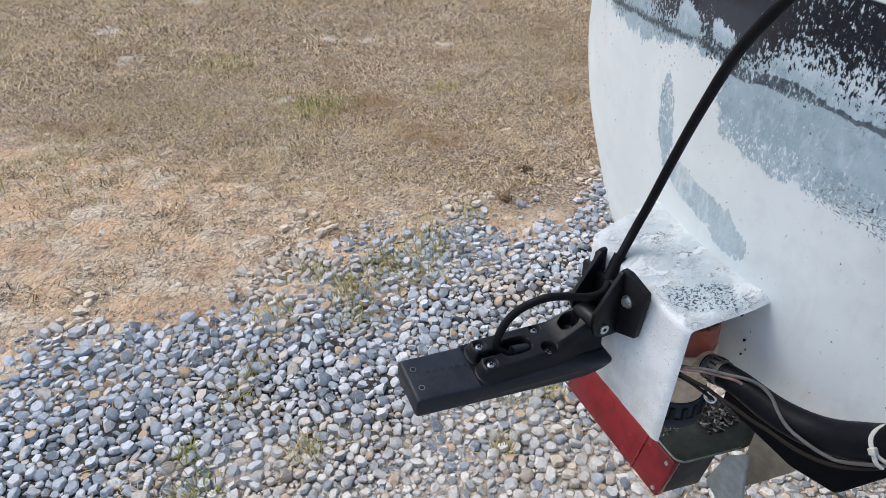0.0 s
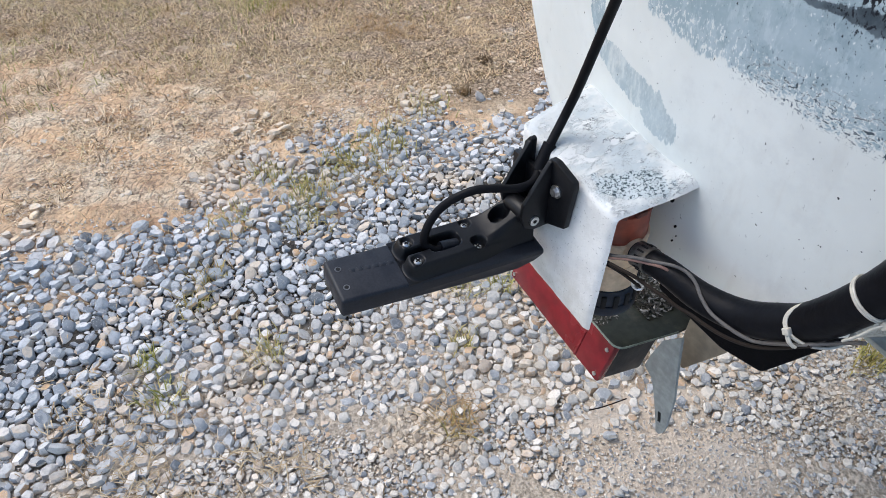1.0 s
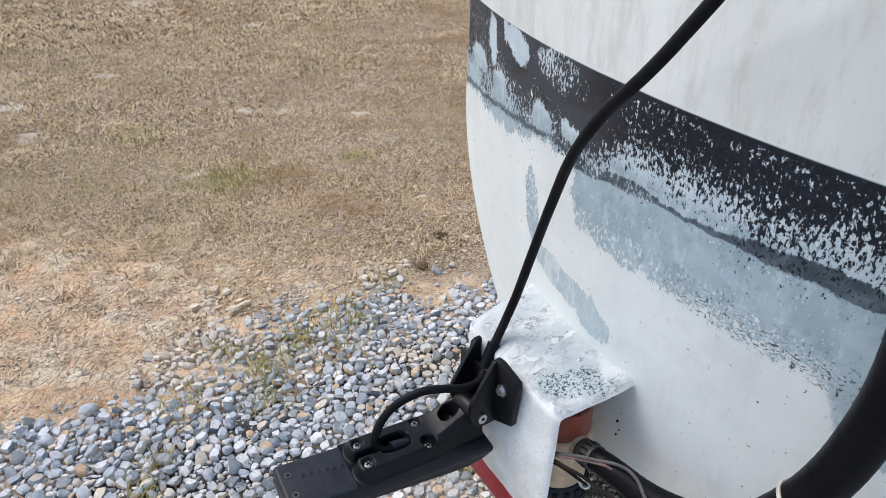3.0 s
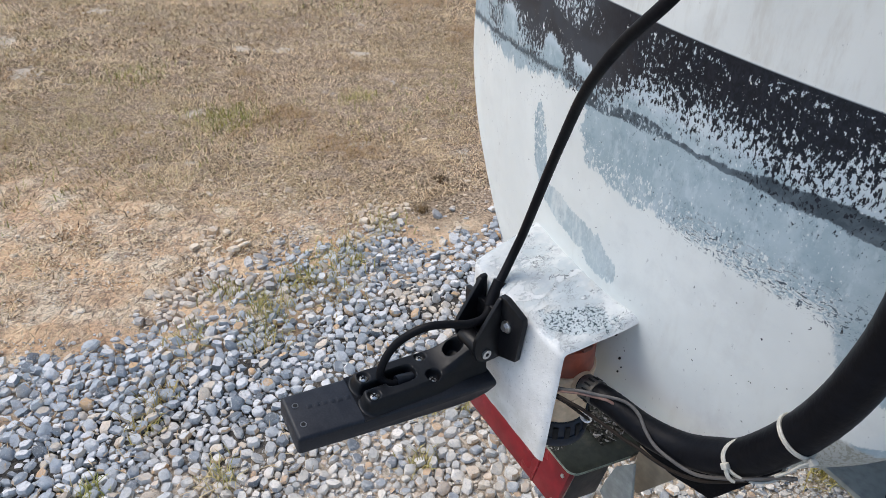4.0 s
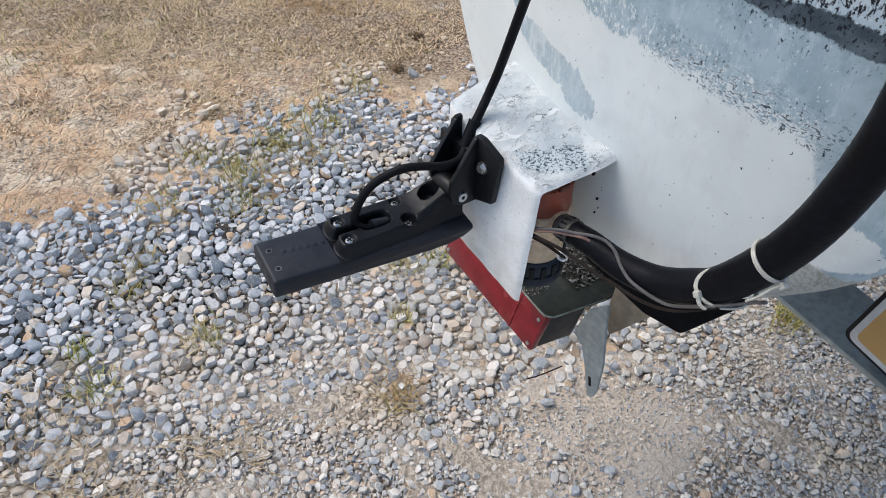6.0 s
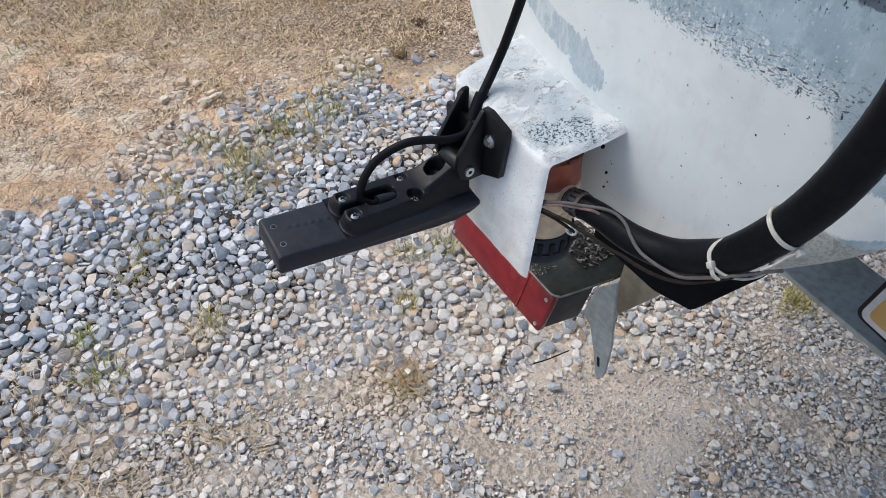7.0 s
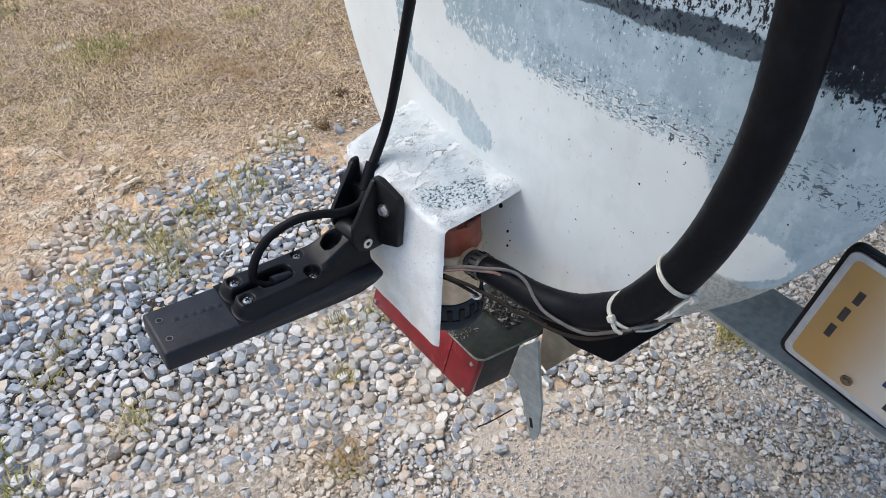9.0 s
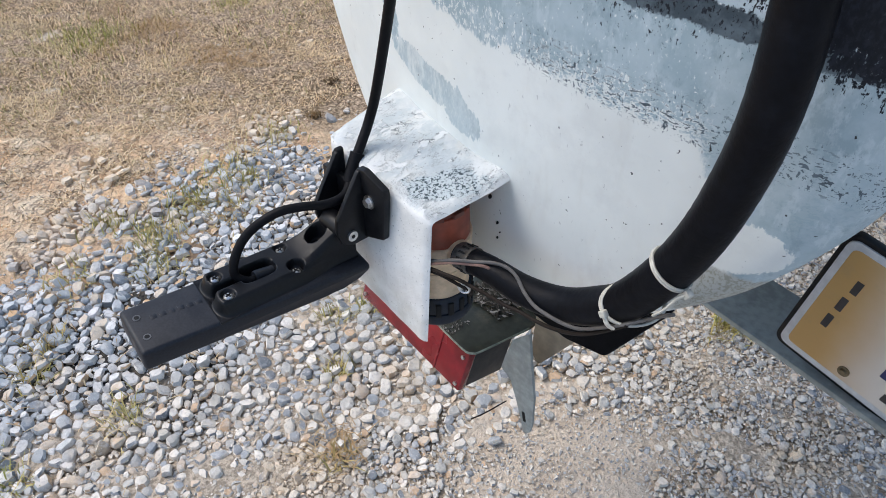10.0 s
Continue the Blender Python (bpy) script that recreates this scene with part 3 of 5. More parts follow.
def boat():
    b = thing("boat", (-0.19, 0.45, 0.59), "small white boat with worn black stripe and flaking paint", "boat")
    rim = [Vector((p.x, p.z)) for p in spline([(x, 0, z) for x, z in OUTLINE], 5)]
    c = Vector((-0.19, 0.92))
    n = len(rim)
    bm = bmesh.new()
    rings = []
    R = 0.022
    for k in range(1, 17):
        f = k / 16
        ring = []
        for p in rim:
            d = (p - c)
            q = c + d * f * (1 - R / d.length)
            q.y = min(q.y, 1.13)
            ring.append(bm.verts.new((q.x, hull_y(q.x, q.y), q.y)))
        rings.append(ring)
    edge = [(p, (p - c).normalized()) for p in rim]
    for a in (22, 45, 68, 90):
        ring = []
        for p, d in edge:
            q = p - d * R * (1 - math.sin(radians(a)))
            inner = p - d * R
            ring.append(bm.verts.new((q.x, hull_y(inner.x, inner.y) + R * (1 - math.cos(radians(a))) + 0.35 * max(0, a - 80) / 90 * R, min(q.y, 1.13))))
        rings.append(ring)
    for dy, s in ((0.25, 1.0), (0.8, 1.02), (1.6, 1.02), (2.3, 0.85), (2.9, 0.5), (3.3, 0.06)):
        ring = []
        for p, d in edge:
            x = c.x + (p.x - c.x) * s
            z = p.y if s >= 0.85 else p.y + (1.13 - p.y) * (0.85 - s) * 0.55
            ring.append(bm.verts.new((x, 0.45 + dy, min(z, 1.13))))
        rings.append(ring)
    mid = bm.verts.new((c.x, hull_y(c.x, c.y), c.y))
    for i in range(n - 1):
        bm.faces.new((mid, rings[0][i], rings[0][i + 1]))
    for a, d in zip(rings, rings[1:]):
        for i in range(n - 1):
            bm.faces.new((a[i], a[i + 1], d[i + 1], d[i]))
    bm.faces.new([mid, rings[0][-1], rings[0][0]])
    for a, d in zip(rings[:16], rings[1:16]):
        bm.faces.new((a[0], d[0], d[-1], a[-1]))
    bmesh.ops.remove_doubles(bm, verts=bm.verts, dist=0.0003)
    hull = part("hull", bm, M_HULL, b, smooth=60)

    # deck that closes the boat, and a rub rail
    bm = bmesh.new()
    prism(bm, pose(0, 0, 1.118), [(-0.46, 0.50), (-0.19 - 0.27, 2.0), (-0.19 - 0.22, 2.7), (-0.19, 3.6), (-0.19 + 0.22, 2.7), (0.09, 2.0), (0.09, 0.45)], 0.012, 0.003)
    part("deck", bm, M_HOUSING, b, "white deck")

    # pump housing on the stern: front, top and far side, open towards the near side
    V = Vector
    h = [V((-0.284, 0.361, 0.717)), V((-0.163, 0.3545, 0.7045)), V((-0.150, 0.431, 0.7145)), V((-0.302, 0.462, 0.724))]
    lo = [V((-0.274, 0.353, 0.597)), V((-0.162, 0.3465, 0.588)), V((-0.298, 0.462, 0.605))]
    t = 0.0046

    def slab(quad, inward):
        a = [bm.verts.new(p) for p in quad]
        d = [bm.verts.new(p + V(inward) * t) for p in quad]
        return [bm.faces.new(a), bm.faces.new(d[::-1])] + [bm.faces.new((a[i], a[i - 1], d[i - 1], d[i])) for i in range(4)]

    # front and top are one moulded sheet with a round front edge, faired into the hull at its back
    def bend(a, b, c, n):
        return [a.lerp(b, k / n).lerp(b.lerp(c, k / n), k / n) for k in range(n + 1)]
    bm = bmesh.new()
    cols = 46
    outer, inner = [], []
    for i in range(cols + 1):
        f = i / cols
        low, edge, back = lo[0].lerp(lo[1], f), h[0].lerp(h[1], f), h[3].lerp(h[2], f)
        r = 0.0075
        p1, p2 = edge + (low - edge).normalized() * r, edge + (back - edge).normalized() * r
        p3 = back + (edge - back).normalized() * 0.016
        p4 = back + V((0, 0.004, 0.011 * (1 - 0.85 * max(0.0, (f - 0.8) / 0.2))))
        line = [low.lerp(p1, k / 14) for k in range(14)] + bend(p1, edge, p2, 6)[:-1] + [p2.lerp(p3, k / 24) for k in range(24)] + bend(p3, back, p4, 6)
        side = (lo[1] - lo[0]).normalized()
        dip = 0.0022 * max(0.0, 1 - f / 0.05) ** 2 + 0.0016 * max(0.0, 1 - (1 - f) / 0.05) ** 2
        ro, ri = [], []
        for k, p in enumerate(line):
            n = side.cross(line[min(k + 1, len(line) - 1)] - line[max(k - 1, 0)]).normalized()
            top = 1.0 if k > 18 else 0.35
            w = noise.noise(p * 70) * 0.0012 + noise.noise(p * 190) * 0.0007 + 0.0012 * max(0.0, noise.noise(V((p.x * 90, p.y * 150, 3.1))) - 0.12)
            # a thick flap of old paint at the near corner of the top
            w += 0.0028 * top * math.exp(-(((p.x + 0.158) / 0.012) ** 2 + ((p.y - 0.424) / 0.012) ** 2))
            ro.append(p + n * (w * top - dip))
            ri.append(p - n * t)
        outer.append([bm.verts.new(p) for p in ro])
        inner.append([bm.verts.new(p) for p in ri])
    m = len(outer[0])
    for g, flip in ((outer, 1), (inner, -1)):
        for p, q in zip(g, g[1:]):
            for k in range(m - 1):
                bm.faces.new((p[k], q[k], q[k + 1], p[k + 1])[::flip])
    for p, q, away in ((outer[0], inner[0], -1), (outer[-1], inner[-1], 1)):
        mid = [bm.verts.new(v.co.lerp(u.co, 0.5) + (lo[1] - lo[0]).normalized() * 0.0016 * away) for v, u in zip(p, q)]
        for k in range(m - 1):
            bm.faces.new((p[k], p[k + 1], mid[k + 1], mid[k]))
            bm.faces.new((mid[k], mid[k + 1], q[k + 1], q[k]))
    for k in (0, m - 1):
        for i in range(cols):
            bm.faces.new((outer[i][k], outer[i + 1][k], inner[i + 1][k], inner[i][k]))
    part("pump_housing", bm, M_HOUSING, b, "white painted pump housing with flaking top", 60)
    bm = bmesh.new()
    fs = slab([h[0] + V((0.0, 0.002, -0.001)), lo[0] + V((0.0, 0.002, 0)), lo[2], h[3] + V((0, 0, -0.002))], (1, 0, 0))
    bmesh.ops.bevel(bm, geom=list({e for f in fs for e in f.edges}), offset=0.0012, segments=2, affect="EDGES", profile=0.5)
    part("housing_side", bm, M_HOUSING, b, "", 50)
    # dark drip marks and bolt holes inside the housing's edge
    for x, z, a in ((-0.1713, 0.6844, 1.6), (-0.1626, 0.7002, 1.2), (-0.1629, 0.6632, 1.1), (-0.1629, 0.6478, 0.9), (-0.1600, 0.6550, 0.6)):
        bm = bmesh.new()
        bmesh.ops.create_icosphere(bm, subdivisions=2, radius=1, matrix=Matrix.Translation((x, hull_y(x, z), z)) @ Matrix.Rotation(0.5, 4, "Y") @ Matrix.Diagonal((0.0011 * a, 0.0008, 0.0019 * a, 1)))
        part("bolt_hole", bm, M_HOLE, b)
    return b


boat()


# ---- transducer on the housing ----
TD = frame_of((-0.2603, 0.1715, 0.6543), (0.0901, 0.9925, -0.0829), (-0.9898, 0.0984, 0.1025))   # u along the body from its free end, v to its far side


SCREWS = ((0.0650, 0.0098, 0.0033, 0.0048, 0.0028), (0.0660, -0.0105, 0.0033, 0.0048, 0.0028), (0.1190, 0.0145, 0.0030, 0.0048, 0.0040), (0.1205, -0.0082, 0.0034, 0.0060, 0.0075))


def soft(d, r):
    d = max(0.0, min(1.0, d / r))
    return d * d * (3 - 2 * d)


def cradle_middle(u):
    """The cradle sits a little askew on the body."""
    return 0.045 * (u - 0.065)


def cradle_height(u, v):
    """Height of the cradle over the body's top, with its prongs, slot, screw wells and the rise to the pivot."""
    c = v - cradle_middle(u)
    half = 0.0232 - 0.0040 * soft(u - 0.118, 0.04)
    tip = soft(u - 0.0545 - 0.0035 * (abs(abs(c) - 0.0105) / 0.010) ** 2, 0.005)
    h = 0.0105 * soft(half - abs(c), 0.0075) * tip
    h += soft(u - 0.122, 0.046) * 0.018 * soft(0.0185 - abs(c - 0.002), 0.008)
    gap = soft(0.0036 - abs(c), 0.0022) * soft(0.084 - u, 0.004)
    # rounded slot for the cable
    su, reach = (u - 0.0935) / 0.0145, 0.0090
    slot = soft(1.0 - (abs(su) ** 4 + (abs(c) / reach) ** 4) ** 0.25, 0.22)
    h *= 1 - max(gap, slot)
    for cu, cv, r, ring, deep in SCREWS:
        h -= deep * soft(ring + 0.0008 - math.hypot(u - cu, v - cv), 0.0016)
    h -= 0.014 * soft(0.0080 - math.hypot((u - 0.1460) * 0.9, c - 0.0035), 0.0022)
    # step along the flank, where the moulding widens towards the pivot
    h -= 0.0010 * soft(0.0012 - abs(c + 0.0165 - 0.06 * max(0.0, u - 0.12)), 0.0012) * soft(u - 0.100, 0.006)
    return max(h, -0.0005)


def transducer():
    t = thing("transducer", (-0.25, 0.26, 0.63), "black plastic sonar transducer bolted to the white housing", "transducer")
    W, L, H = 0.0452, 0.1755, 0.0185
    bm = bmesh.new()
    side = Matrix(((1, 0, 0, 0), (0, 0, -1, W / 2), (0, 1, 0, 0), (0, 0, 0, 1)))
    prism(bm, side, [(0, 0), (L, 0), (L, -0.0066), (0.166, -0.0100), (0.152, -0.0150), (0.138, -H), (0, -H)], W, 0.0030, 4)
    for v in bm.verts:
        v.co.y *= 1 + 0.22 * max(0.0, v.co.x - 0.03) / 0.145 * (1 if v.co.y < 0 else 0.3)
        v.co = TD @ v.co
    part("body", bm, M_TRANSDUCER, t)
    for s in (-1, 1):
        bm = bmesh.new()
        disc(bm, TD @ Matrix.Translation((0.0082, s * 0.0097, 0.0)), 0.0026, 0.0004, 16)
        rim = part("hole_rim", bm, M_WORN, t, "worn rim")
        bm = bmesh.new()
        disc(bm, TD @ Matrix.Translation((0.0082, s * 0.0097, 0.0003)), 0.0017, 0.0003, 16)
        part("hole", bm, M_HOLE, rim)
    # raised mark on the top, as plain strokes
    for i in range(6):
        bm = bmesh.new()
        box(bm, TD @ pose(0.0182 + i * 0.0062, 0.0055 - 0.0005 * i, 0.0, 0, 0, -4), (0.0044, 0.0042, 0.0002), 0.00005)
        part("mark", bm, M_TRANSDUCER, t)
    # moulded cradle
    bm = bmesh.new()
    nu, nv, u0, u1, hw = 150, 72, 0.0535, 0.172, 0.0236
    g = [[None] * (nv + 1) for i in range(nu + 1)]
    for i in range(nu + 1):
        for j in range(nv + 1):
            u, v = u0 + (u1 - u0) * i / nu, -hw + 2 * hw * j / nv
            if u > 0.118:
                k = max(0.0, min(1.0, (u - 0.118) / 0.03))
                v *= 1 - 0.16 * k * k * (3 - 2 * k)
            v += cradle_middle(u)
            g[i][j] = bm.verts.new(TD @ Vector((u, v, cradle_height(u, v))))
    for i in range(nu):
        for j in range(nv):
            bm.faces.new((g[i][j], g[i + 1][j], g[i + 1][j + 1], g[i][j + 1]))
    rim = [g[i][0] for i in range(nu + 1)] + [g[nu][j] for j in range(1, nv + 1)] + [g[i][nv] for i in range(nu - 1, -1, -1)] + [g[0][j] for j in range(nv - 1, 0, -1)]
    low = []
    for v in rim:
        q = TD.inverted() @ v.co
        q.z = -0.0045 + 0.003 * max(0.0, min(1.0, (0.10 - q.x) / 0.04))
        low.append(bm.verts.new(TD @ q))
    for i in range(len(rim)):
        bm.faces.new((rim[i - 1], rim[i], low[i], low[i - 1]))
    bm.faces.new(low)
    part("cradle", bm, M_PLASTIC, t, "", 60)
    # pivot barrel between the ears
    bm = bmesh.new()
    disc(bm, pose(-0.2580, 0.3345, 0.6655, 0, 90, 0), 0.0085, 0.0270, 24, None, 0.001)
    part("pivot", bm, M_PLASTIC, t)
    bm = bmesh.new()
    tube(bm, spline([TD @ Vector((0.106, 0.001, 0.0030)), TD @ Vector((0.096, 0.0008, 0.0044)), TD @ Vector((0.091, 0.0005, 0.0046))], 4), 0.0050, 18)
    part("cable_boot", bm, M_TRANSDUCER, t)
    # screws
    for u, v, r, ring, deep in SCREWS:
        m = TD @ Matrix.Translation((u, v, cradle_height(u, v) - 0.0004))
        bm = bmesh.new()
        screw_head(bm, m, r, 0.0024)
        sc = part("screw", bm, M_STEEL, t, "stainless cross-head screw")
        bm = bmesh.new()
        cross_slot(bm, m, r, 0.0023)
        part("recess", bm, M_HOLE, sc)
    # bracket: two ears with flanges against the housing
    E = [(0.3515, 0.7185), (0.346, 0.7175), (0.3235, 0.684), (0.3222, 0.673), (0.3255, 0.661), (0.335, 0.6555), (0.3515, 0.655)]
    for side, x0, y0 in (("near", -0.2305, 0.0), ("far", -0.2625, 0.004)):
        bm = bmesh.new()
        m = Matrix(((0, 0, 1, x0), (1, 0, 0, y0), (0, 1, 0, -0.001 if y0 else 0), (0, 0, 0, 1)))
        prism(bm, m, E if side == "near" else E, 0.004, 0.0009)
        s = 1 if side == "near" else -1
        wd = 1.0 if side == "near" else 0.25
        f = Matrix(((s, 0, 0, x0 + 0.002), (0, 0, -1, 0.3535 + y0), (0, 1, 0, 0), (0, 0, 0, 1)))
        prism(bm, f, [(-0.002, 0.655), (0.0235 * wd, 0.6655), (0.0285 * wd, 0.7065), (0.0275 * wd, 0.7125), (0.006 * wd, 0.7195), (-0.002, 0.7185)][::s], 0.006, 0.001)
        ear = part("ear", bm, M_PLASTIC, t)
        if side == "near":
            fm = Matrix(((1, 0, 0, -0.2185), (0, 0, -1, 0.3478), (0, 1, 0, 0.6945), (0, 0, 0, 1)))
            bm = bmesh.new()
            disc(bm, fm, 0.0056, 0.0012, 20)
            disc(bm, fm @ Matrix.Translation((0, 0, 0.001)), 0.0042, 0.003, 6, 0.0036)
            part("bolt", bm, M_STEEL, t, "stainless hex bolt with washer")
            bm = bmesh.new()
            em = Matrix(((0, 0, 1, x0 + 0.0038), (1, 0, 0, 0.3345), (0, 1, 0, 0.6655), (0, 0, 0, 1)))
            disc(bm, em, 0.0043, 0.002, 18)
            pb = part("pivot_bolt", bm, M_STEEL, t, "stainless pivot bolt")
            bm = bmesh.new()
            disc(bm, em @ Matrix.Translation((0, 0, 0.002)), 0.0018, 0.0003, 6)
            part("socket", bm, M_HOLE, pb)
    bm = bmesh.new()
    box(bm, pose(-0.2515, 0.3505, 0.678), (0.05, 0.005, 0.044), 0.001)
    part("back_plate", bm, M_PLASTIC, t)
    return t


transducer()


def transducer_cable():
    c = thing("transducer_cable", (-0.255, 0.35, 0.70), "black rubber cable looping from the transducer up the stern", "cable")
    bm = bmesh.new()
    pts = [TD @ Vector((0.092, 0.0, 0.0035)), (-0.2522, 0.2570, 0.6511), (-0.2566, 0.2505, 0.6573), (-0.2585, 0.2531, 0.6686), (-0.2589, 0.2632, 0.6820), (-0.2556, 0.2753, 0.6917), (-0.2493, 0.2907, 0.6986),
           (-0.2433, 0.3066, 0.6982), (-0.2382, 0.3228, 0.6948), (-0.2388, 0.3400, 0.6938), (-0.2470, 0.3530, 0.6985), (-0.2490, 0.3610, 0.7120), (-0.2517, 0.3699, 0.7218), (-0.2540, 0.3797, 0.7347), (-0.2485, 0.3842, 0.7590),
           (-0.2298, 0.3826, 0.8136), (-0.2100, 0.3757, 0.8570), (-0.1827, 0.3626, 0.9030), (-0.1554, 0.3554, 0.9388), (-0.1275, 0.3525, 0.9681), (-0.1083, 0.3530, 0.9922), (-0.0729, 0.3551, 1.0423),
           (-0.035, 0.362, 1.11), (-0.02, 0.40, 1.150), (-0.02, 0.52, 1.137), (-0.02, 0.62, 1.137)]
    tube(bm, spline(pts, 8), lambda f: 0.0034 + 0.0004 * min(1.0, max(0.0, (f - 0.36) / 0.1)), 16)
    part("sheath", bm, M_CABLE, c)
    bm = bmesh.new()
    tube(bm, spline([(-0.2462, 0.3515, 0.6965), (-0.2484, 0.3575, 0.7055), (-0.2503, 0.3640, 0.7150)], 4), 0.0056, 18)
    part("strain_relief", bm, M_CABLE, c)


transducer_cable()


# ---- bilge pump, hose and wires ----
PX, PY = -0.190, 0.387


def bilge_pump():
    p = thing("bilge_pump", (PX, PY, 0.588), "small bilge pump with red cap, cream body and navy strainer", "pump")
    bm = bmesh.new()
    disc(bm, pose(PX, PY, 0.664), 0.0265, 0.026, 40, 0.0255, 0.001)
    part("cap", bm, M_CAP, p, "dull red motor cap")
    bm = bmesh.new()
    disc(bm, pose(PX, PY, 0.6895), 0.0235, 0.0105, 40, 0.022, 0.001)
    for k in range(9):
        a = 2 * math.pi * k / 9
        box(bm, pose(PX + 0.0245 * math.cos(a), PY + 0.0245 * math.sin(a), 0.6915, 0, 0, math.degrees(a)), (0.003, 0.010, 0.004), 0.0006)
    part("cap_top", bm, M_CAPTOP, p, "darker chipped top of the cap")
    bm = bmesh.new()
    disc(bm, pose(PX, PY, 0.640), 0.0275, 0.0245, 40, 0.0285, 0.001)
    disc(bm, pose(PX, PY, 0.613), 0.0265, 0.027, 40, 0.0275)
    part("body", bm, M_PUMP, p, "stained cream pump body")
    bm = bmesh.new()
    disc(bm, pose(PX, PY, 0.588), 0.0305, 0.010, 40, None, 0.001)
    disc(bm, pose(PX, PY, 0.598), 0.0295, 0.016, 40, 0.0285, 0.001)
    part("strainer", bm, M_STRAINER, p, "navy strainer base")
    for k in range(18):
        a = 2 * math.pi * k / 18
        bm = bmesh.new()
        box(bm, pose(PX + 0.0296 * math.cos(a), PY + 0.0296 * math.sin(a), 0.6035, 0, 0, math.degrees(a)), (0.0022, 0.0045, 0.013), 0.0005)
        part("slot", bm, M_HOLE, p)
    bm = bmesh.new()
    tube(bm, spline([(PX + 0.018, PY, 0.652), (-0.160, 0.384, 0.660), (-0.145, 0.381, 0.664)], 5), lambda f: 0.0125 - 0.005 * f, 20)
    part("outlet", bm, M_PUMP, p)
    # wing-shaped ring on the body's side
    bm = bmesh.new()
    for turn, r in ((20, 0.0042), (75, 0.0034)):
        m = pose(-0.1368, 0.365, 0.6525, 70, turn, 20)
        tube(bm, [m @ Vector((r * math.cos(a), r * 0.8 * math.sin(a), 0)) for a in (2 * math.pi * k / 20 for k in range(21))], 0.0010, 8)
    part("ring_terminal", bm, M_STEEL, p, "dull steel ring")
    return p


bilge_pump()

HOSE = [(-0.157, 0.380, 0.663), (-0.128, 0.380, 0.668), (-0.096, 0.3835, 0.666), (-0.066, 0.3868, 0.6725), (-0.0408, 0.3878, 0.689), (-0.0218, 0.388, 0.7088), (0.0002, 0.3885, 0.7528), (0.0134, 0.3891, 0.8002),
        (0.0191, 0.3898, 0.86), (0.0117, 0.391, 0.9502), (-0.004, 0.391, 1.04), (-0.012, 0.393, 1.12), (-0.018, 0.42, 1.158), (-0.03, 0.50, 1.164), (-0.04, 0.62, 1.146)]


def hose_radius(f):
    return 0.0127 - 0.0038 * max(0.0, 1 - f / 0.28)


def hose():
    h = thing("hose", (-0.139, 0.3875, 0.661), "thick black ribbed rubber hose from the pump up the stern", "hose")
    path = spline(HOSE, 14)
    bm = bmesh.new()
    tube(bm, path, lambda f: hose_radius(f) + 0.00010 * math.sin(f * 520), 32)
    part("hose_wall", bm, M_HOSE, h)
    bm = bmesh.new()
    tube(bm, path[1:9], 0.0104, 28)
    clamp = part("hose_clamp", bm, M_CLAMP, h, "slotted stainless hose clamp")
    d = (path[6] - path[3]).normalized()
    for k in range(14):
        a = 2 * math.pi * k / 14
        side = d.orthogonal().normalized()
        q = Matrix.Rotation(a, 3, d) @ side
        bm = bmesh.new()
        box(bm, frame_of(path[5] + q * 0.0104, d, q), (0.006, 0.0012, 0.0014))
        part("slot", bm, M_HOLE, clamp)
    return path


HP = hose()


def band_round(i, pts, grow):
    """A closed loop round the hose at its point i, in the plane of three points."""
    a, b, c = (Vector(p) for p in pts)
    n = (b - a).cross(c - a).normalized()
    axis = (HP[i + 1] - HP[i - 1]).normalized()
    e, r = axis.orthogonal().normalized(), hose_radius(i / (len(HP) - 1)) + grow
    out = []
    for k in range(37):
        q = HP[i] + (Matrix.Rotation(2 * math.pi * k / 36, 3, axis) @ e) * r
        out.append(q - axis * ((q - a).dot(n) / axis.dot(n)))
    return out, axis


def cable_tie(i, plane, head, tail):
    t = thing("cable_tie", HP[i], "off-white nylon cable tie round the black hose", "cable tie", "cable ties on the hose")
    pts, d = band_round(i, plane, 0.0007)
    bm = bmesh.new()
    for s in (-1, 1):
        tube(bm, [p + d * 0.0007 * s for p in pts], 0.0009, 6)
    part("band", bm, M_TIE, t)
    bm = bmesh.new()
    out = (Vector(head) - HP[i]).normalized()
    box(bm, frame_of(Vector(head) + out * 0.001, d, out), (0.0046, 0.0044, 0.0046), 0.0009)
    part("lock", bm, M_TIE, t)
    bm = bmesh.new()
    pts = spline([Vector(head) + out * 0.001, *tail], 6)
    for s in (-1, 1):
        tube(bm, [p + d * 0.0007 * s for p in pts], 0.0009, 6)
    part("tail", bm, M_TIE, t)
    return t


cable_tie(60, [(-0.0355, 0.3867, 0.7124), (-0.0296, 0.3746, 0.7003), (-0.0197, 0.3772, 0.6979)], (-0.0296, 0.3746, 0.7003), [(-0.0250, 0.3725, 0.6960), (-0.0210, 0.3740, 0.6935)])
cable_tie(81, [(-0.0121, 0.3807, 0.7512), (-0.0051, 0.3756, 0.7482), (0.0102, 0.385, 0.7381)], (0.0104, 0.3840, 0.7390), [(0.0078, 0.3798, 0.7354), (0.003, 0.3790, 0.7245), (-0.0012, 0.3772, 0.7182)])


def wire(name, label, pts, r, material):
    w = thing(name, pts[0], label, "wire", "pump wires")
    bm = bmesh.new()
    tube(bm, spline(pts, 8), r, 8)
    part("insulation", bm, material, w)


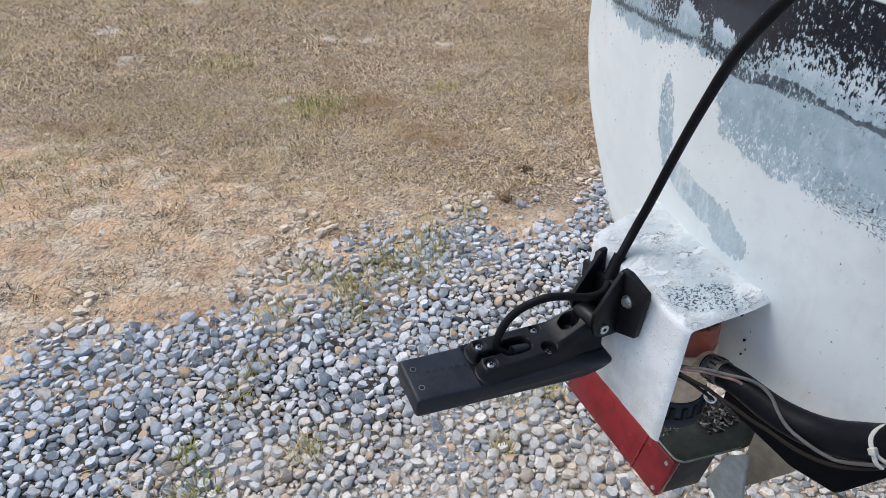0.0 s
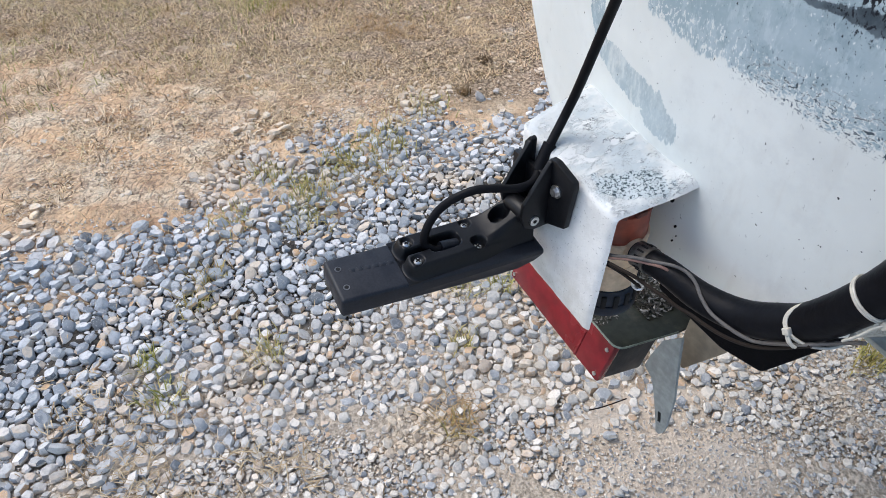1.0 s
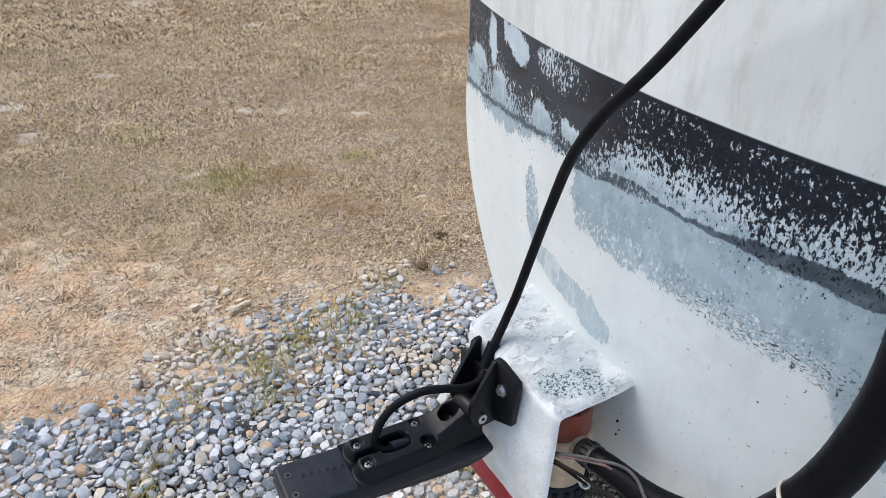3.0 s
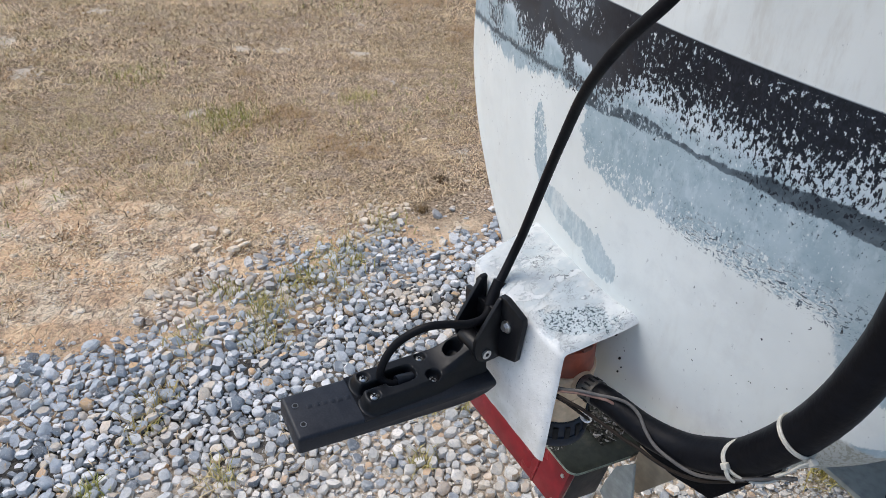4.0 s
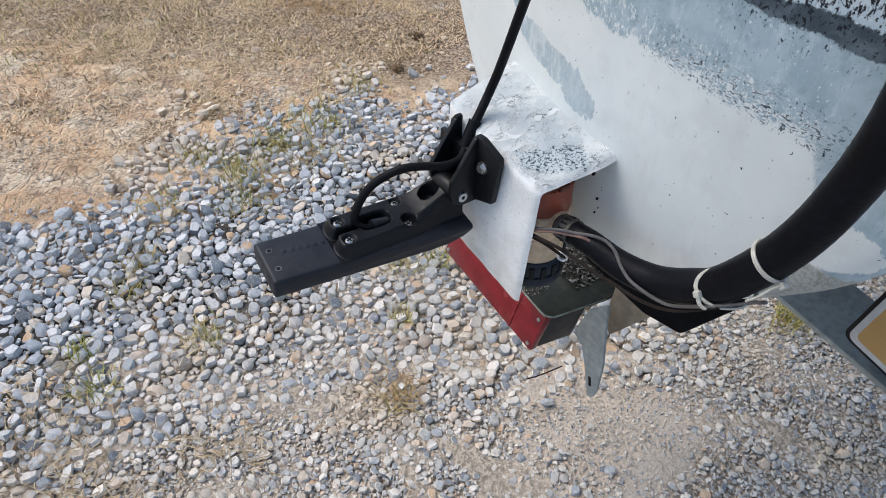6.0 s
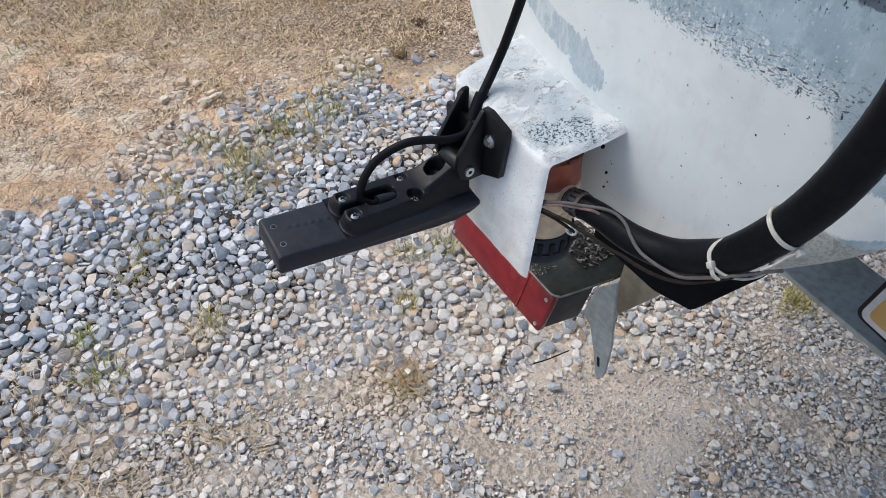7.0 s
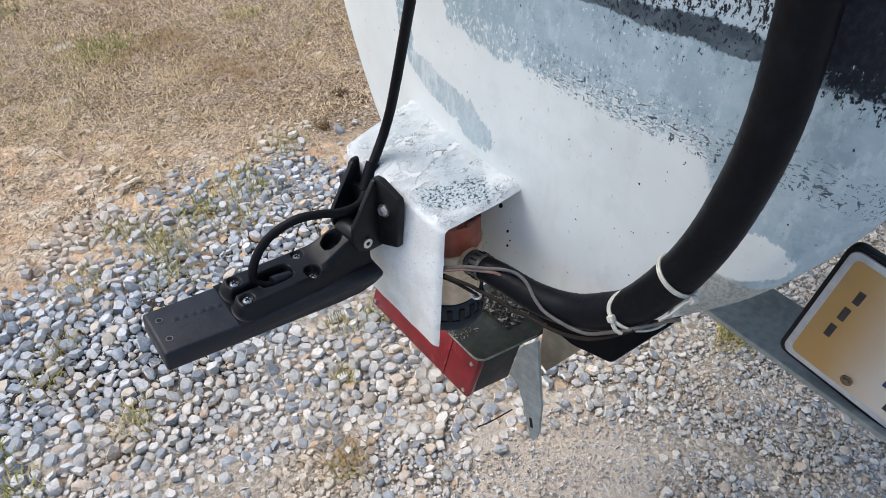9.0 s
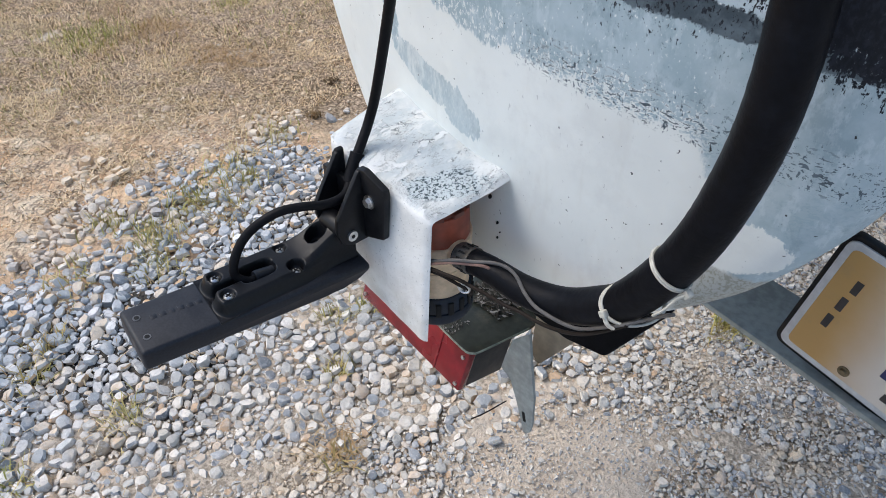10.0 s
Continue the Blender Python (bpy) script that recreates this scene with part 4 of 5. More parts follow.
wire("pump_wire", "grey pump wire running along the black hose",
     [(-0.186, 0.3575, 0.656), (-0.1617, 0.3580, 0.6672), (-0.1450, 0.3630, 0.6755), (-0.1330, 0.3705, 0.6770), (-0.1209, 0.3765, 0.6800), (-0.1114, 0.3800, 0.6800), (-0.1011, 0.3790, 0.6787), (-0.0897, 0.3745, 0.6751), (-0.0784, 0.3725, 0.6717), (-0.0644, 0.3730, 0.6711), (-0.0525, 0.3752, 0.6710), (-0.0420, 0.3768, 0.6751), (-0.0207, 0.3762, 0.6951), (-0.0084, 0.3825, 0.7045), (0.0, 0.3830, 0.7138), (0.0077, 0.3828, 0.7213)], 0.0013, M_WIRE)
wire("pump_wire", "brown pump wire beside the grey one",
     [(-0.186, 0.3570, 0.653), (-0.1625, 0.3570, 0.6645), (-0.1470, 0.3615, 0.6725), (-0.1345, 0.3690, 0.6745), (-0.1240, 0.3735, 0.6760), (-0.1150, 0.3790, 0.6700)], 0.0012, M_PINKWIRE)
wire("pump_wire", "dark brown pump wire slung below the black hose",
     [(-0.186, 0.3570, 0.650), (-0.1625, 0.3565, 0.6598), (-0.1496, 0.3575, 0.6625), (-0.1386, 0.3610, 0.6623), (-0.1304, 0.3650, 0.6590), (-0.1171, 0.3665, 0.6595), (-0.1012, 0.3690, 0.6585), (-0.0907, 0.3715, 0.6585), (-0.0789, 0.3722, 0.6590), (-0.0660, 0.3735, 0.6605), (-0.0530, 0.3750, 0.6645), (-0.0410, 0.3770, 0.6709), (-0.0276, 0.3780, 0.6840), (-0.0151, 0.3778, 0.6990)], 0.0014, M_BROWNWIRE)
wire("pump_wire", "dark brown pump wire with a twisted splice",
     [(-0.186, 0.3575, 0.647), (-0.1640, 0.3575, 0.6560), (-0.1510, 0.3590, 0.6580), (-0.1400, 0.3620, 0.6560), (-0.1340, 0.3680, 0.6500), (-0.1375, 0.3740, 0.6400), (-0.1460, 0.3790, 0.6360), (-0.1480, 0.3830, 0.6250)], 0.0013, M_BROWNWIRE)

# ---- trailer ----
def trailer():
    t = thing("trailer", (0.1, 0.8, 0.0), "grey galvanised boat trailer with carpeted bunk", "trailer")
    bm = bmesh.new()
    m = pose(0.16, 0.760, 0.40, 0, 0, -8.3)
    box(bm, m @ Matrix.Translation((0, 0.001, -0.004)), (0.66, 0.102, 0.008), 0.002)
    box(bm, m @ Matrix.Translation((0, 0.048, -0.03)), (0.66, 0.006, 0.056), 0.001)
    part("crossbar", bm, M_GALV, t, "galvanised crossbar")
    bm = bmesh.new()
    prism(bm, Matrix(((1, 0, 0, 0), (0, 0, 1, 0.468), (0, 1, 0, 0), (0, 0, 0, 1))), [(-0.192, 0.545), (-0.112, 0.537), (-0.071, 0.547), (-0.028, 0.630), (-0.05, 0.652), (-0.11, 0.612), (-0.192, 0.595)][::-1], 1.9, 0.004)
    part("bunk", bm, M_CARPET, t, "black carpeted bunk board")
    bm = bmesh.new()
    prism(bm, Matrix(((1, 0, 0, 0), (0, 0, 1, 0.50), (0, 1, 0, 0), (0, 0, 0, 1))), [(-0.168, 0.530), (-0.118, 0.530), (-0.121, 0.500), (-0.158, 0.435), (-0.170, 0.445)], 1.5, 0.002)
    part("bunk_board", bm, M_WOOD, t, "weathered tan board")
    for y in (1.25, 2.1):
        bm = bmesh.new()
        box(bm, pose(-0.21, y, 0.36), (0.5, 0.06, 0.08), 0.004)
        part("frame_bar", bm, M_GALV, t)
    for x in (-0.77, 0.39):
        bm = bmesh.new()
        disc(bm, pose(x - 0.075, 1.7, 0.25, 0, 90, 0), 0.25, 0.15, 40, None, 0.03)
        w = part("tyre", bm, M_CABLE, t, "black tyre")
        bm = bmesh.new()
        disc(bm, pose(x - 0.08, 1.7, 0.25, 0, 90, 0), 0.13, 0.16, 24, None, 0.005)
        part("rim", bm, M_GALV, w)
    bm = bmesh.new()
    tube(bm, [Vector((-0.82, 1.7, 0.25)), Vector((0.44, 1.7, 0.25))], 0.025, 12)
    for x in (-0.5, 0.12):
        box(bm, pose(x, 1.7, 0.30), (0.05, 0.06, 0.12))
    part("axle", bm, M_GALV, t)
    # hanging flange with a slotted foot
    bm = bmesh.new()
    m = Matrix(((1, 0, 0, 0), (0, 0, -1, 0.470), (0, 1, 0, 0), (0, 0, 0, 1)))
    prism(bm, m, [(-0.1684, 0.4913), (-0.1485, 0.5154), (-0.1429, 0.4756), (-0.1345, 0.4287), (-0.1325, 0.3850), (-0.1345, 0.3720), (-0.1385, 0.3650), (-0.1430, 0.3655), (-0.1562, 0.4079), (-0.1663, 0.4335), (-0.1803, 0.4404), (-0.1760, 0.4620)][::-1], 0.0035, 0.0007)
    fl = part("flange", bm, M_GALV, t, "bent galvanised flange with a slot")
    bm = bmesh.new()
    box(bm, m @ pose(-0.1440, 0.391, 0.0036, 0, 0, 103), (0.014, 0.0038, 0.0006))
    part("slot", bm, M_HOLE, fl)
    return t


trailer()


def tail_light():
    t = thing("tail_light", (-0.30, 0.46, 0.39), "red trailer tail lamp in a black housing, below the stern", "tail light")
    L = frame_of((-0.2115, 0.437, 0.396), (-0.18, 0.013, 0.008), (0.007, 0.013, 0.052))   # u along the lens, v up its face
    bm = bmesh.new()
    box(bm, L @ Matrix.Translation((0.0915, 0.0275, 0.004)), (0.183, 0.055, 0.012), 0.003)
    lens = part("lens", bm, M_RED, t, "scratched red lens")
    bm = bmesh.new()
    box(bm, L @ Matrix.Translation((0.0915, 0.0275, 0.038)), (0.181, 0.053, 0.058), 0.003)
    part("housing", bm, M_HOUSEBLACK, t, "black lamp housing")
    bm = bmesh.new()
    box(bm, L @ Matrix.Translation((0.042, 0.0275, -0.0022)), (0.003, 0.052, 0.002), 0.0006)
    part("rib", bm, M_RED, lens)
    for u, v in ((0.007, 0.008), (0.007, 0.046), (0.176, 0.008), (0.176, 0.046)):
        bm = bmesh.new()
        disc(bm, L @ Matrix.Translation((u, v, -0.0035)), 0.0024, 0.002, 14)
        part("screw", bm, M_STEEL, lens)
    # olive mounting plate over the lamp
    bm = bmesh.new()
    m = pose(0, 0, 0.468, 0, 0, 0)
    prism(bm, m, [(-0.250, 0.441), (-0.2075, 0.4365), (-0.2005, 0.4365), (-0.1955, 0.4395), (-0.192, 0.446), (-0.179, 0.506), (-0.176, 0.540), (-0.27, 0.540), (-0.275, 0.50)], 0.0035, 0.0008)
    plate = part("mounting_plate", bm, M_OLIVE, t, "olive metal mounting plate")
    bm = bmesh.new()
    tube(bm, spline([(-0.2450, 0.4405, 0.4706), (-0.2075, 0.4365, 0.4706), (-0.2005, 0.4365, 0.4706), (-0.1955, 0.4395, 0.4706), (-0.192, 0.446, 0.4706), (-0.185, 0.478, 0.4706), (-0.179, 0.506, 0.4706)], 5), 0.0011, 6)
    part("lip", bm, M_LIP, plate, "worn pale edge")


tail_light()


def licence_plate():
    p = thing("licence_plate", (0.14, 0.72, 0.41), "tan trailer licence plate in a black and grey frame", "licence plate")
    F = frame_of((-0.011, 0.747, 0.4150), (1, -0.09, -0.135), (0.14, 0, 1))   # u along, v up, from the lower corner
    W, H = 0.318, 0.170
    for name, inset, z0, th, mt, lb in (("frame", 0, 0, 0.010, M_PLASTIC, "black plastic frame"), ("edge", 0.005, 0.009, 0.003, M_GREY, "grey rim"), ("face", 0.0125, 0.0105, 0.002, M_PLATE, "tan and white face")):
        bm = bmesh.new()
        r = 0.012 - inset * 0.4
        a, b, c, d = inset, W - inset, inset, H - inset
        pts = []
        for cx, cy, s in ((b - r, d - r, 0), (a + r, d - r, 90), (a + r, c + r, 180), (b - r, c + r, 270)):
            pts += [(cx + r * math.cos(radians(s + k * 22.5)), cy + r * math.sin(radians(s + k * 22.5))) for k in range(5)]
        prism(bm, F @ Matrix.Translation((0, 0, z0)), pts, th, 0.0007)
        part(name, bm, mt, p, lb)
    z = 0.0128
    for u, v in ((0.075, 0.025), (0.237, 0.025), (0.078, 0.143), (0.24, 0.143)):
        bm = bmesh.new()
        disc(bm, F @ Matrix.Translation((u, v, z - 0.001)), 0.0062, 0.0018, 20)
        disc(bm, F @ Matrix.Translation((u, v, z)), 0.0042, 0.0035, 16, 0.0032)
        part("bolt", bm, M_BRASS, p, "weathered brown bolt")
    # plain bars in place of the characters
    for u, v, w, h in ((0.036, 0.120, 0.012, 0.017), (0.034, 0.094, 0.012, 0.018), (0.033, 0.067, 0.012, 0.018)):
        bm = bmesh.new()
        box(bm, F @ Matrix.Translation((u, v, z - 0.0004)), (w * 0.6, h, 0.0012), 0.0003)
        part("bar", bm, M_INK, p)
    for i in range(5):
        bm = bmesh.new()
        box(bm, F @ Matrix.Translation((0.112 + i * 0.036, 0.080, z - 0.0002)), (0.022, 0.062, 0.0016), 0.0005)
        part("bar", bm, M_NAVY, p)
    bm = bmesh.new()
    box(bm, F @ Matrix.Translation((0.180, 0.029, z - 0.0004)), (0.13, 0.010, 0.0012), 0.0003)
    part("bar", bm, M_INK, p)


licence_plate()

# ---- ground, gravel and grass ----
import collections

rng = np.random.default_rng(7)


def lump(x, y):
    """Gentle unevenness of the ground."""
    return 0.006 * np.sin(3.1 * x + 1.3 * y) + 0.005 * np.sin(5.7 * y - 2.2 * x + 1) + 0.003 * np.sin(13 * x + 4) * np.sin(11 * y)


def wave(x, y, k, s):
    """Smooth random field of about 0..1."""
    r = np.random.default_rng(s)
    v = np.zeros_like(x)
    for i in range(6):
        a, ph, f = r.uniform(0, 6.28), r.uniform(0, 6.28), k * r.uniform(0.6, 1.8)
        v += np.sin(f * (x * math.cos(a) + y * math.sin(a)) + ph)
    return 0.5 + v / 7


def soup(name, verts, faces, material, smooth=False):
    me = bpy.data.meshes.new(name)
    me.vertices.add(len(verts))
    me.vertices.foreach_set("co", verts.astype(np.float32).ravel())
    k = faces.shape[1]
    me.loops.add(faces.size)
    me.loops.foreach_set("vertex_index", faces.astype(np.int32).ravel())
    me.polygons.add(len(faces))
    me.polygons.foreach_set("loop_start", np.arange(0, faces.size, k, dtype=np.int32))
    me.update(calc_edges=True)
    me.validate()
    me.materials.append(material)
    if smooth:
        me.shade_smooth()
    else:
        me.shade_smooth()
        me.set_sharp_from_angle(angle=radians(40))
    return new(name, me)


def ground():
    def axis(lo, hi, step):
        a = np.arange(lo, hi, step)
        out = np.array([0.1, 0.3, 0.7, 1.5, 3, 7, 15, 40, 100, 300, 900])
        return np.concatenate([lo - out[::-1], a, a[-1] + out])
    xs, ys = axis(-8, 2.5, 0.05), axis(-3, 7, 0.05)
    X, Y = np.meshgrid(xs, ys, indexing="ij")
    near = np.exp(-((X + 2) ** 2 + (Y - 1) ** 2) / 60)
    Z = (lump(X, Y) + 0.004 * rng.normal(size=X.shape)) * near
    v = np.stack([X, Y, Z], -1).reshape(-1, 3)
    i = np.arange(X.size).reshape(X.shape)
    f = np.stack([i[:-1, :-1], i[1:, :-1], i[1:, 1:], i[:-1, 1:]], -1).reshape(-1, 4)
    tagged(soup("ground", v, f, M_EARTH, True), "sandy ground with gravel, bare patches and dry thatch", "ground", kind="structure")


def stone_shapes(count, points):
    """Broken stones: convex hulls of a few random points."""
    out = []
    for k in range(count):
        bm = bmesh.new()
        for i in range(points):
            d = Vector(rng.normal(size=3)).normalized()
            bm.verts.new(d * rng.uniform(0.8, 1.1))
        r = bmesh.ops.convex_hull(bm, input=bm.verts)
        bmesh.ops.delete(bm, geom=[v for v in bm.verts if not v.link_faces], context="VERTS")
        bmesh.ops.triangulate(bm, faces=bm.faces)
        bmesh.ops.recalc_face_normals(bm, faces=bm.faces)
        bm.verts.index_update()
        co = np.array([v.co for v in bm.verts]) * np.array([1.0, rng.uniform(0.65, 0.95), rng.uniform(0.45, 0.72)])
        fa = np.array([[v.index for v in f.verts] for f in bm.faces])
        bm.free()
        out.append((co / 1.35, fa))
    return out


def scatter(x, y, size, shapes, sink=0.12):
    V, F, base = [], [], 0
    pick = rng.integers(0, len(shapes), len(x))
    for k, (co, fa) in enumerate(shapes):
        s = np.where(pick == k)[0]
        if not len(s):
            continue
        a, tx, ty = rng.uniform(0, 6.283, len(s)), rng.normal(0, 0.35, len(s)), rng.normal(0, 0.35, len(s))
        ca, sa = np.cos(a), np.sin(a)
        p = np.repeat(co[None], len(s), 0) * size[s][:, None, None]
        p = np.stack([p[..., 0], p[..., 1] * np.cos(tx)[:, None] - p[..., 2] * np.sin(tx)[:, None], p[..., 1] * np.sin(tx)[:, None] + p[..., 2] * np.cos(tx)[:, None]], -1)
        p = np.stack([p[..., 0] * np.cos(ty)[:, None] + p[..., 2] * np.sin(ty)[:, None], p[..., 1], -p[..., 0] * np.sin(ty)[:, None] + p[..., 2] * np.cos(ty)[:, None]], -1)
        q = np.stack([p[..., 0] * ca[:, None] - p[..., 1] * sa[:, None], p[..., 0] * sa[:, None] + p[..., 1] * ca[:, None], p[..., 2]], -1)
        low = sink[s] if isinstance(sink, np.ndarray) else sink
        lift = lump(x[s], y[s]) + size[s] * rng.uniform(-low, 0.5 - low * 0.45, len(s))
        q += np.stack([x[s], y[s], lift], -1)[:, None]
        n = len(co)
        V.append(q.reshape(-1, 3))
        F.append((fa[None] + base + n * np.arange(len(s))[:, None, None]).reshape(-1, 3))
        base += n * len(s)
    return np.concatenate(V), np.concatenate(F)


def cover_fields(x, y):
    """How far the stones cover the ground, how fine they are, and the sandy patch."""
    edge = -1.50 + 0.34 * (wave(x, y, 5, 11) - 0.5) + 0.34 * (wave(x, y, 16, 12) - 0.5) + 0.2 * (wave(x, y, 40, 13) - 0.5)
    cover = np.clip((x - edge) / 0.34, 0, 1)
    patch = np.clip(np.exp(-(((x + 0.22) / 0.16) ** 2 + ((y - 0.68) / 0.17) ** 2) * 1.2) * (0.6 + 0.8 * wave(x, y, 9, 71)), 0, 1)
    fine = np.clip((x + 0.66 - 0.25 * (y - 0.3) + 0.25 * (wave(x, y, 4, 21) - 0.5)) / 0.2, 0, 1)
    return cover, fine, patch


def packed(n):
    """Places and radii of stones that lie side by side, larger ones first."""
    x, y = rng.uniform(-2.1, 0.4, n), rng.uniform(-0.45, 2.0, n)
    ok = y > 1.37 * (x + 0.65) - 0.38
    x, y = x[ok], y[ok]
    cover, fine, patch = cover_fields(x, y)
    r = (0.0089 - 0.0034 * fine - 0.0010 * np.clip((x + 0.35) / 0.2, 0, 1)) * (1 - 0.35 * (cover < 0.3)) * np.exp(np.clip(rng.normal(-0.25, 0.42, len(x)), -1.0, 0.6))
    chance = cover ** 2.5 * (1 - patch) ** 3 * (1 - 0.72 * fine) + 0.006 * (x > -1.95) * (wave(x, y, 7, 5) > 0.35)
    ok = rng.uniform(size=len(x)) < chance
    x, y, r = x[ok], y[ok], r[ok]
    order = np.argsort(-r * rng.uniform(0.75, 1.25, len(r)))
    cell, grid, keep = 0.027, collections.defaultdict(list), []
    for i in order.tolist():
        px, py, pr = float(x[i]), float(y[i]), float(r[i])
        cx, cy = int(px // cell), int(py // cell)
        near = [q for a in (-1, 0, 1) for b in (-1, 0, 1) for q in grid.get((cx + a, cy + b), ())]
        if all((px - qx) ** 2 + (py - qy) ** 2 > (0.74 * (pr + qr)) ** 2 for qx, qy, qr in near):
            grid[(cx, cy)].append((px, py, pr))
            keep.append((px, py, pr, near))
    pts = np.array([k[:3] for k in keep])
    cells = collections.defaultdict(list)
    for i, (px, py, pr) in enumerate(pts):
        cells[(int(px // cell), int(py // cell))].append(i)
    return pts, cells, cell


def outlines(pts, cells, cell, count):
    """For each stone its reach in count directions, so that neighbours share the room between them."""
    ang = 2 * math.pi * np.arange(count) / count
    reach = np.empty((len(pts), count))
    for i, (px, py, pr) in enumerate(pts):
        cx, cy = int(px // cell), int(py // cell)
        j = [q for a in (-2, -1, 0, 1, 2) for b in (-2, -1, 0, 1, 2) for q in cells.get((cx + a, cy + b), ()) if q != i]
        best = np.full(count, pr * 1.28)
        if j:
            d = pts[j, :2] - (px, py)
            dist = np.hypot(d[:, 0], d[:, 1])
            c = np.cos(ang[None] - np.arctan2(d[:, 1], d[:, 0])[:, None])
            s = np.where(c > 0.2, (dist * pr / (pr + pts[j, 2]))[:, None] / np.maximum(c, 0.2), 1.0)
            best = np.minimum(best, s.min(0))
        reach[i] = best
    reach = 0.6 * reach + 0.2 * (np.roll(reach, 1, 1) + np.roll(reach, -1, 1))
    return reach


def stones(pts, reach):
    """Broken stones with a few flat faces, from their outlines."""
    n, k = reach.shape
    r = pts[:, 2]
    h = r * rng.uniform(0.55, 0.95, n)
    ang = 2 * math.pi * np.arange(k) / k + rng.uniform(-0.22, 0.22, (n, k))
    long, way = rng.uniform(0.0, 0.24, n), rng.uniform(0, 6.283, n)
    reach = reach * rng.uniform(0.80, 1.12, reach.shape) * (1 + long[:, None] * np.cos(2 * (ang - way[:, None])))
    tx, ty = rng.normal(0, 0.25, n), rng.normal(0, 0.25, n)
    rings = []
    for f, z in ((0.80, -0.6), (1.0, 0.12), (0.76, 0.72)):
        rr = reach * f * rng.uniform(0.94, 1.06, reach.shape)
        Z = h[:, None] * (z + rng.normal(0, 0.09, reach.shape))
        rings.append(np.stack([rr * np.cos(ang), rr * np.sin(ang), Z], -1))
    peak = np.stack([rng.normal(0, 0.2, n) * r, rng.normal(0, 0.2, n) * r, h], -1)[:, None]
    V = np.concatenate(rings + [peak], 1)
    for low, high, lean in ((0.55, 0.90, 0.20), (0.90, 1.3, 0.40), (0.90, 1.3, 0.40)):
        a = rng.uniform(0, 6.283, n)
        g = np.abs(rng.normal(0, lean, n))
        flat = h[:, None] * (rng.uniform(low, high, n)[:, None] + g[:, None] * (np.cos(a)[:, None] * V[..., 0] + np.sin(a)[:, None] * V[..., 1]) / r[:, None])
        V[..., 2] = np.where(V[..., 2] > 0, np.minimum(V[..., 2], np.maximum(flat, 0.02 * h[:, None])), V[..., 2])
    V[..., 2] += tx[:, None] * V[..., 0] + ty[:, None] * V[..., 1]
    lift = lump(pts[:, 0], pts[:, 1]) + h * rng.uniform(0.0, 0.65, n)
    V += np.stack([pts[:, 0], pts[:, 1], lift], -1)[:, None]
    a, b = np.arange(k), (np.arange(k) + 1) % k
    F = [np.stack([q * k + a, q * k + b, (q + 1) * k + b], -1) for q in range(2)] + [np.stack([q * k + a, (q + 1) * k + b, (q + 1) * k + a], -1) for q in range(2)]
    F = np.concatenate(F + [np.stack([2 * k + a, 2 * k + b, np.full(k, 3 * k)], -1)])
    m = 3 * k + 1
    return V.reshape(-1, 3), (F[None] + m * np.arange(n)[:, None, None]).reshape(-1, 3)


def gravel():
    pts, cells, cell = packed(300000)
    sets = []
    reach = outlines(pts, cells, cell, 8)
    big = pts[:, 2] > 0.0056
    sets.append(stones(pts[big], reach[big]))
    sets.append(stones(pts[~big], np.minimum(reach[~big][:, ::2], reach[~big][:, 1::2])[:, [0, 1, 2, 3, 0]] * rng.uniform(0.9, 1.1, ((~big).sum(), 5))))
    # grit in the gaps and over the fine part
    small = stone_shapes(28, 9)
    for step, mean, seed in ((0.0090, 0.0070, 2), (0.0060, 0.0046, 3)):
        gx, gy = np.meshgrid(np.arange(-2.1, 0.4, step), np.arange(-0.45, 2.0, step))
        x, y = (gx + rng.uniform(-0.5, 0.5, gx.shape) * step).ravel(), (gy + rng.uniform(-0.5, 0.5, gy.shape) * step).ravel()
        seen = y > 1.37 * (x + 0.65) - 0.38
        x, y = x[seen], y[seen]
        cover, fine, patch = cover_fields(x, y)
        clods = (0.22 if seed == 2 else 0.35) * np.clip((-1.30 - x) / 0.15, 0, 1) * np.clip((x + 2.1) / 0.5, 0, 1) * (wave(x, y, 9, 14) > 0.42)
        cover = np.maximum(cover * (0.20 + 0.55 * fine) * (1 - (0.75 if seed == 2 else 0.35) * patch), clods)
        ok = rng.uniform(size=len(x)) < cover
        x, y, fz = x[ok], y[ok], fine[ok]
        size = mean * np.exp(np.clip(rng.normal(0, 0.3, len(x)), -0.6, 0.5)) * 0.9
        sets.append(scatter(x, y, size, small, 0.25 - 0.1 * fz))
    V, F, base = [], [], 0
    for v, f in sets:
        V.append(v), F.append(f + base)
        base += len(v)
    tagged(soup("gravel", np.concatenate(V), np.concatenate(F), M_STONE), "loose grey, white and tan crushed stone gravel", "gravel", kind="stuff")


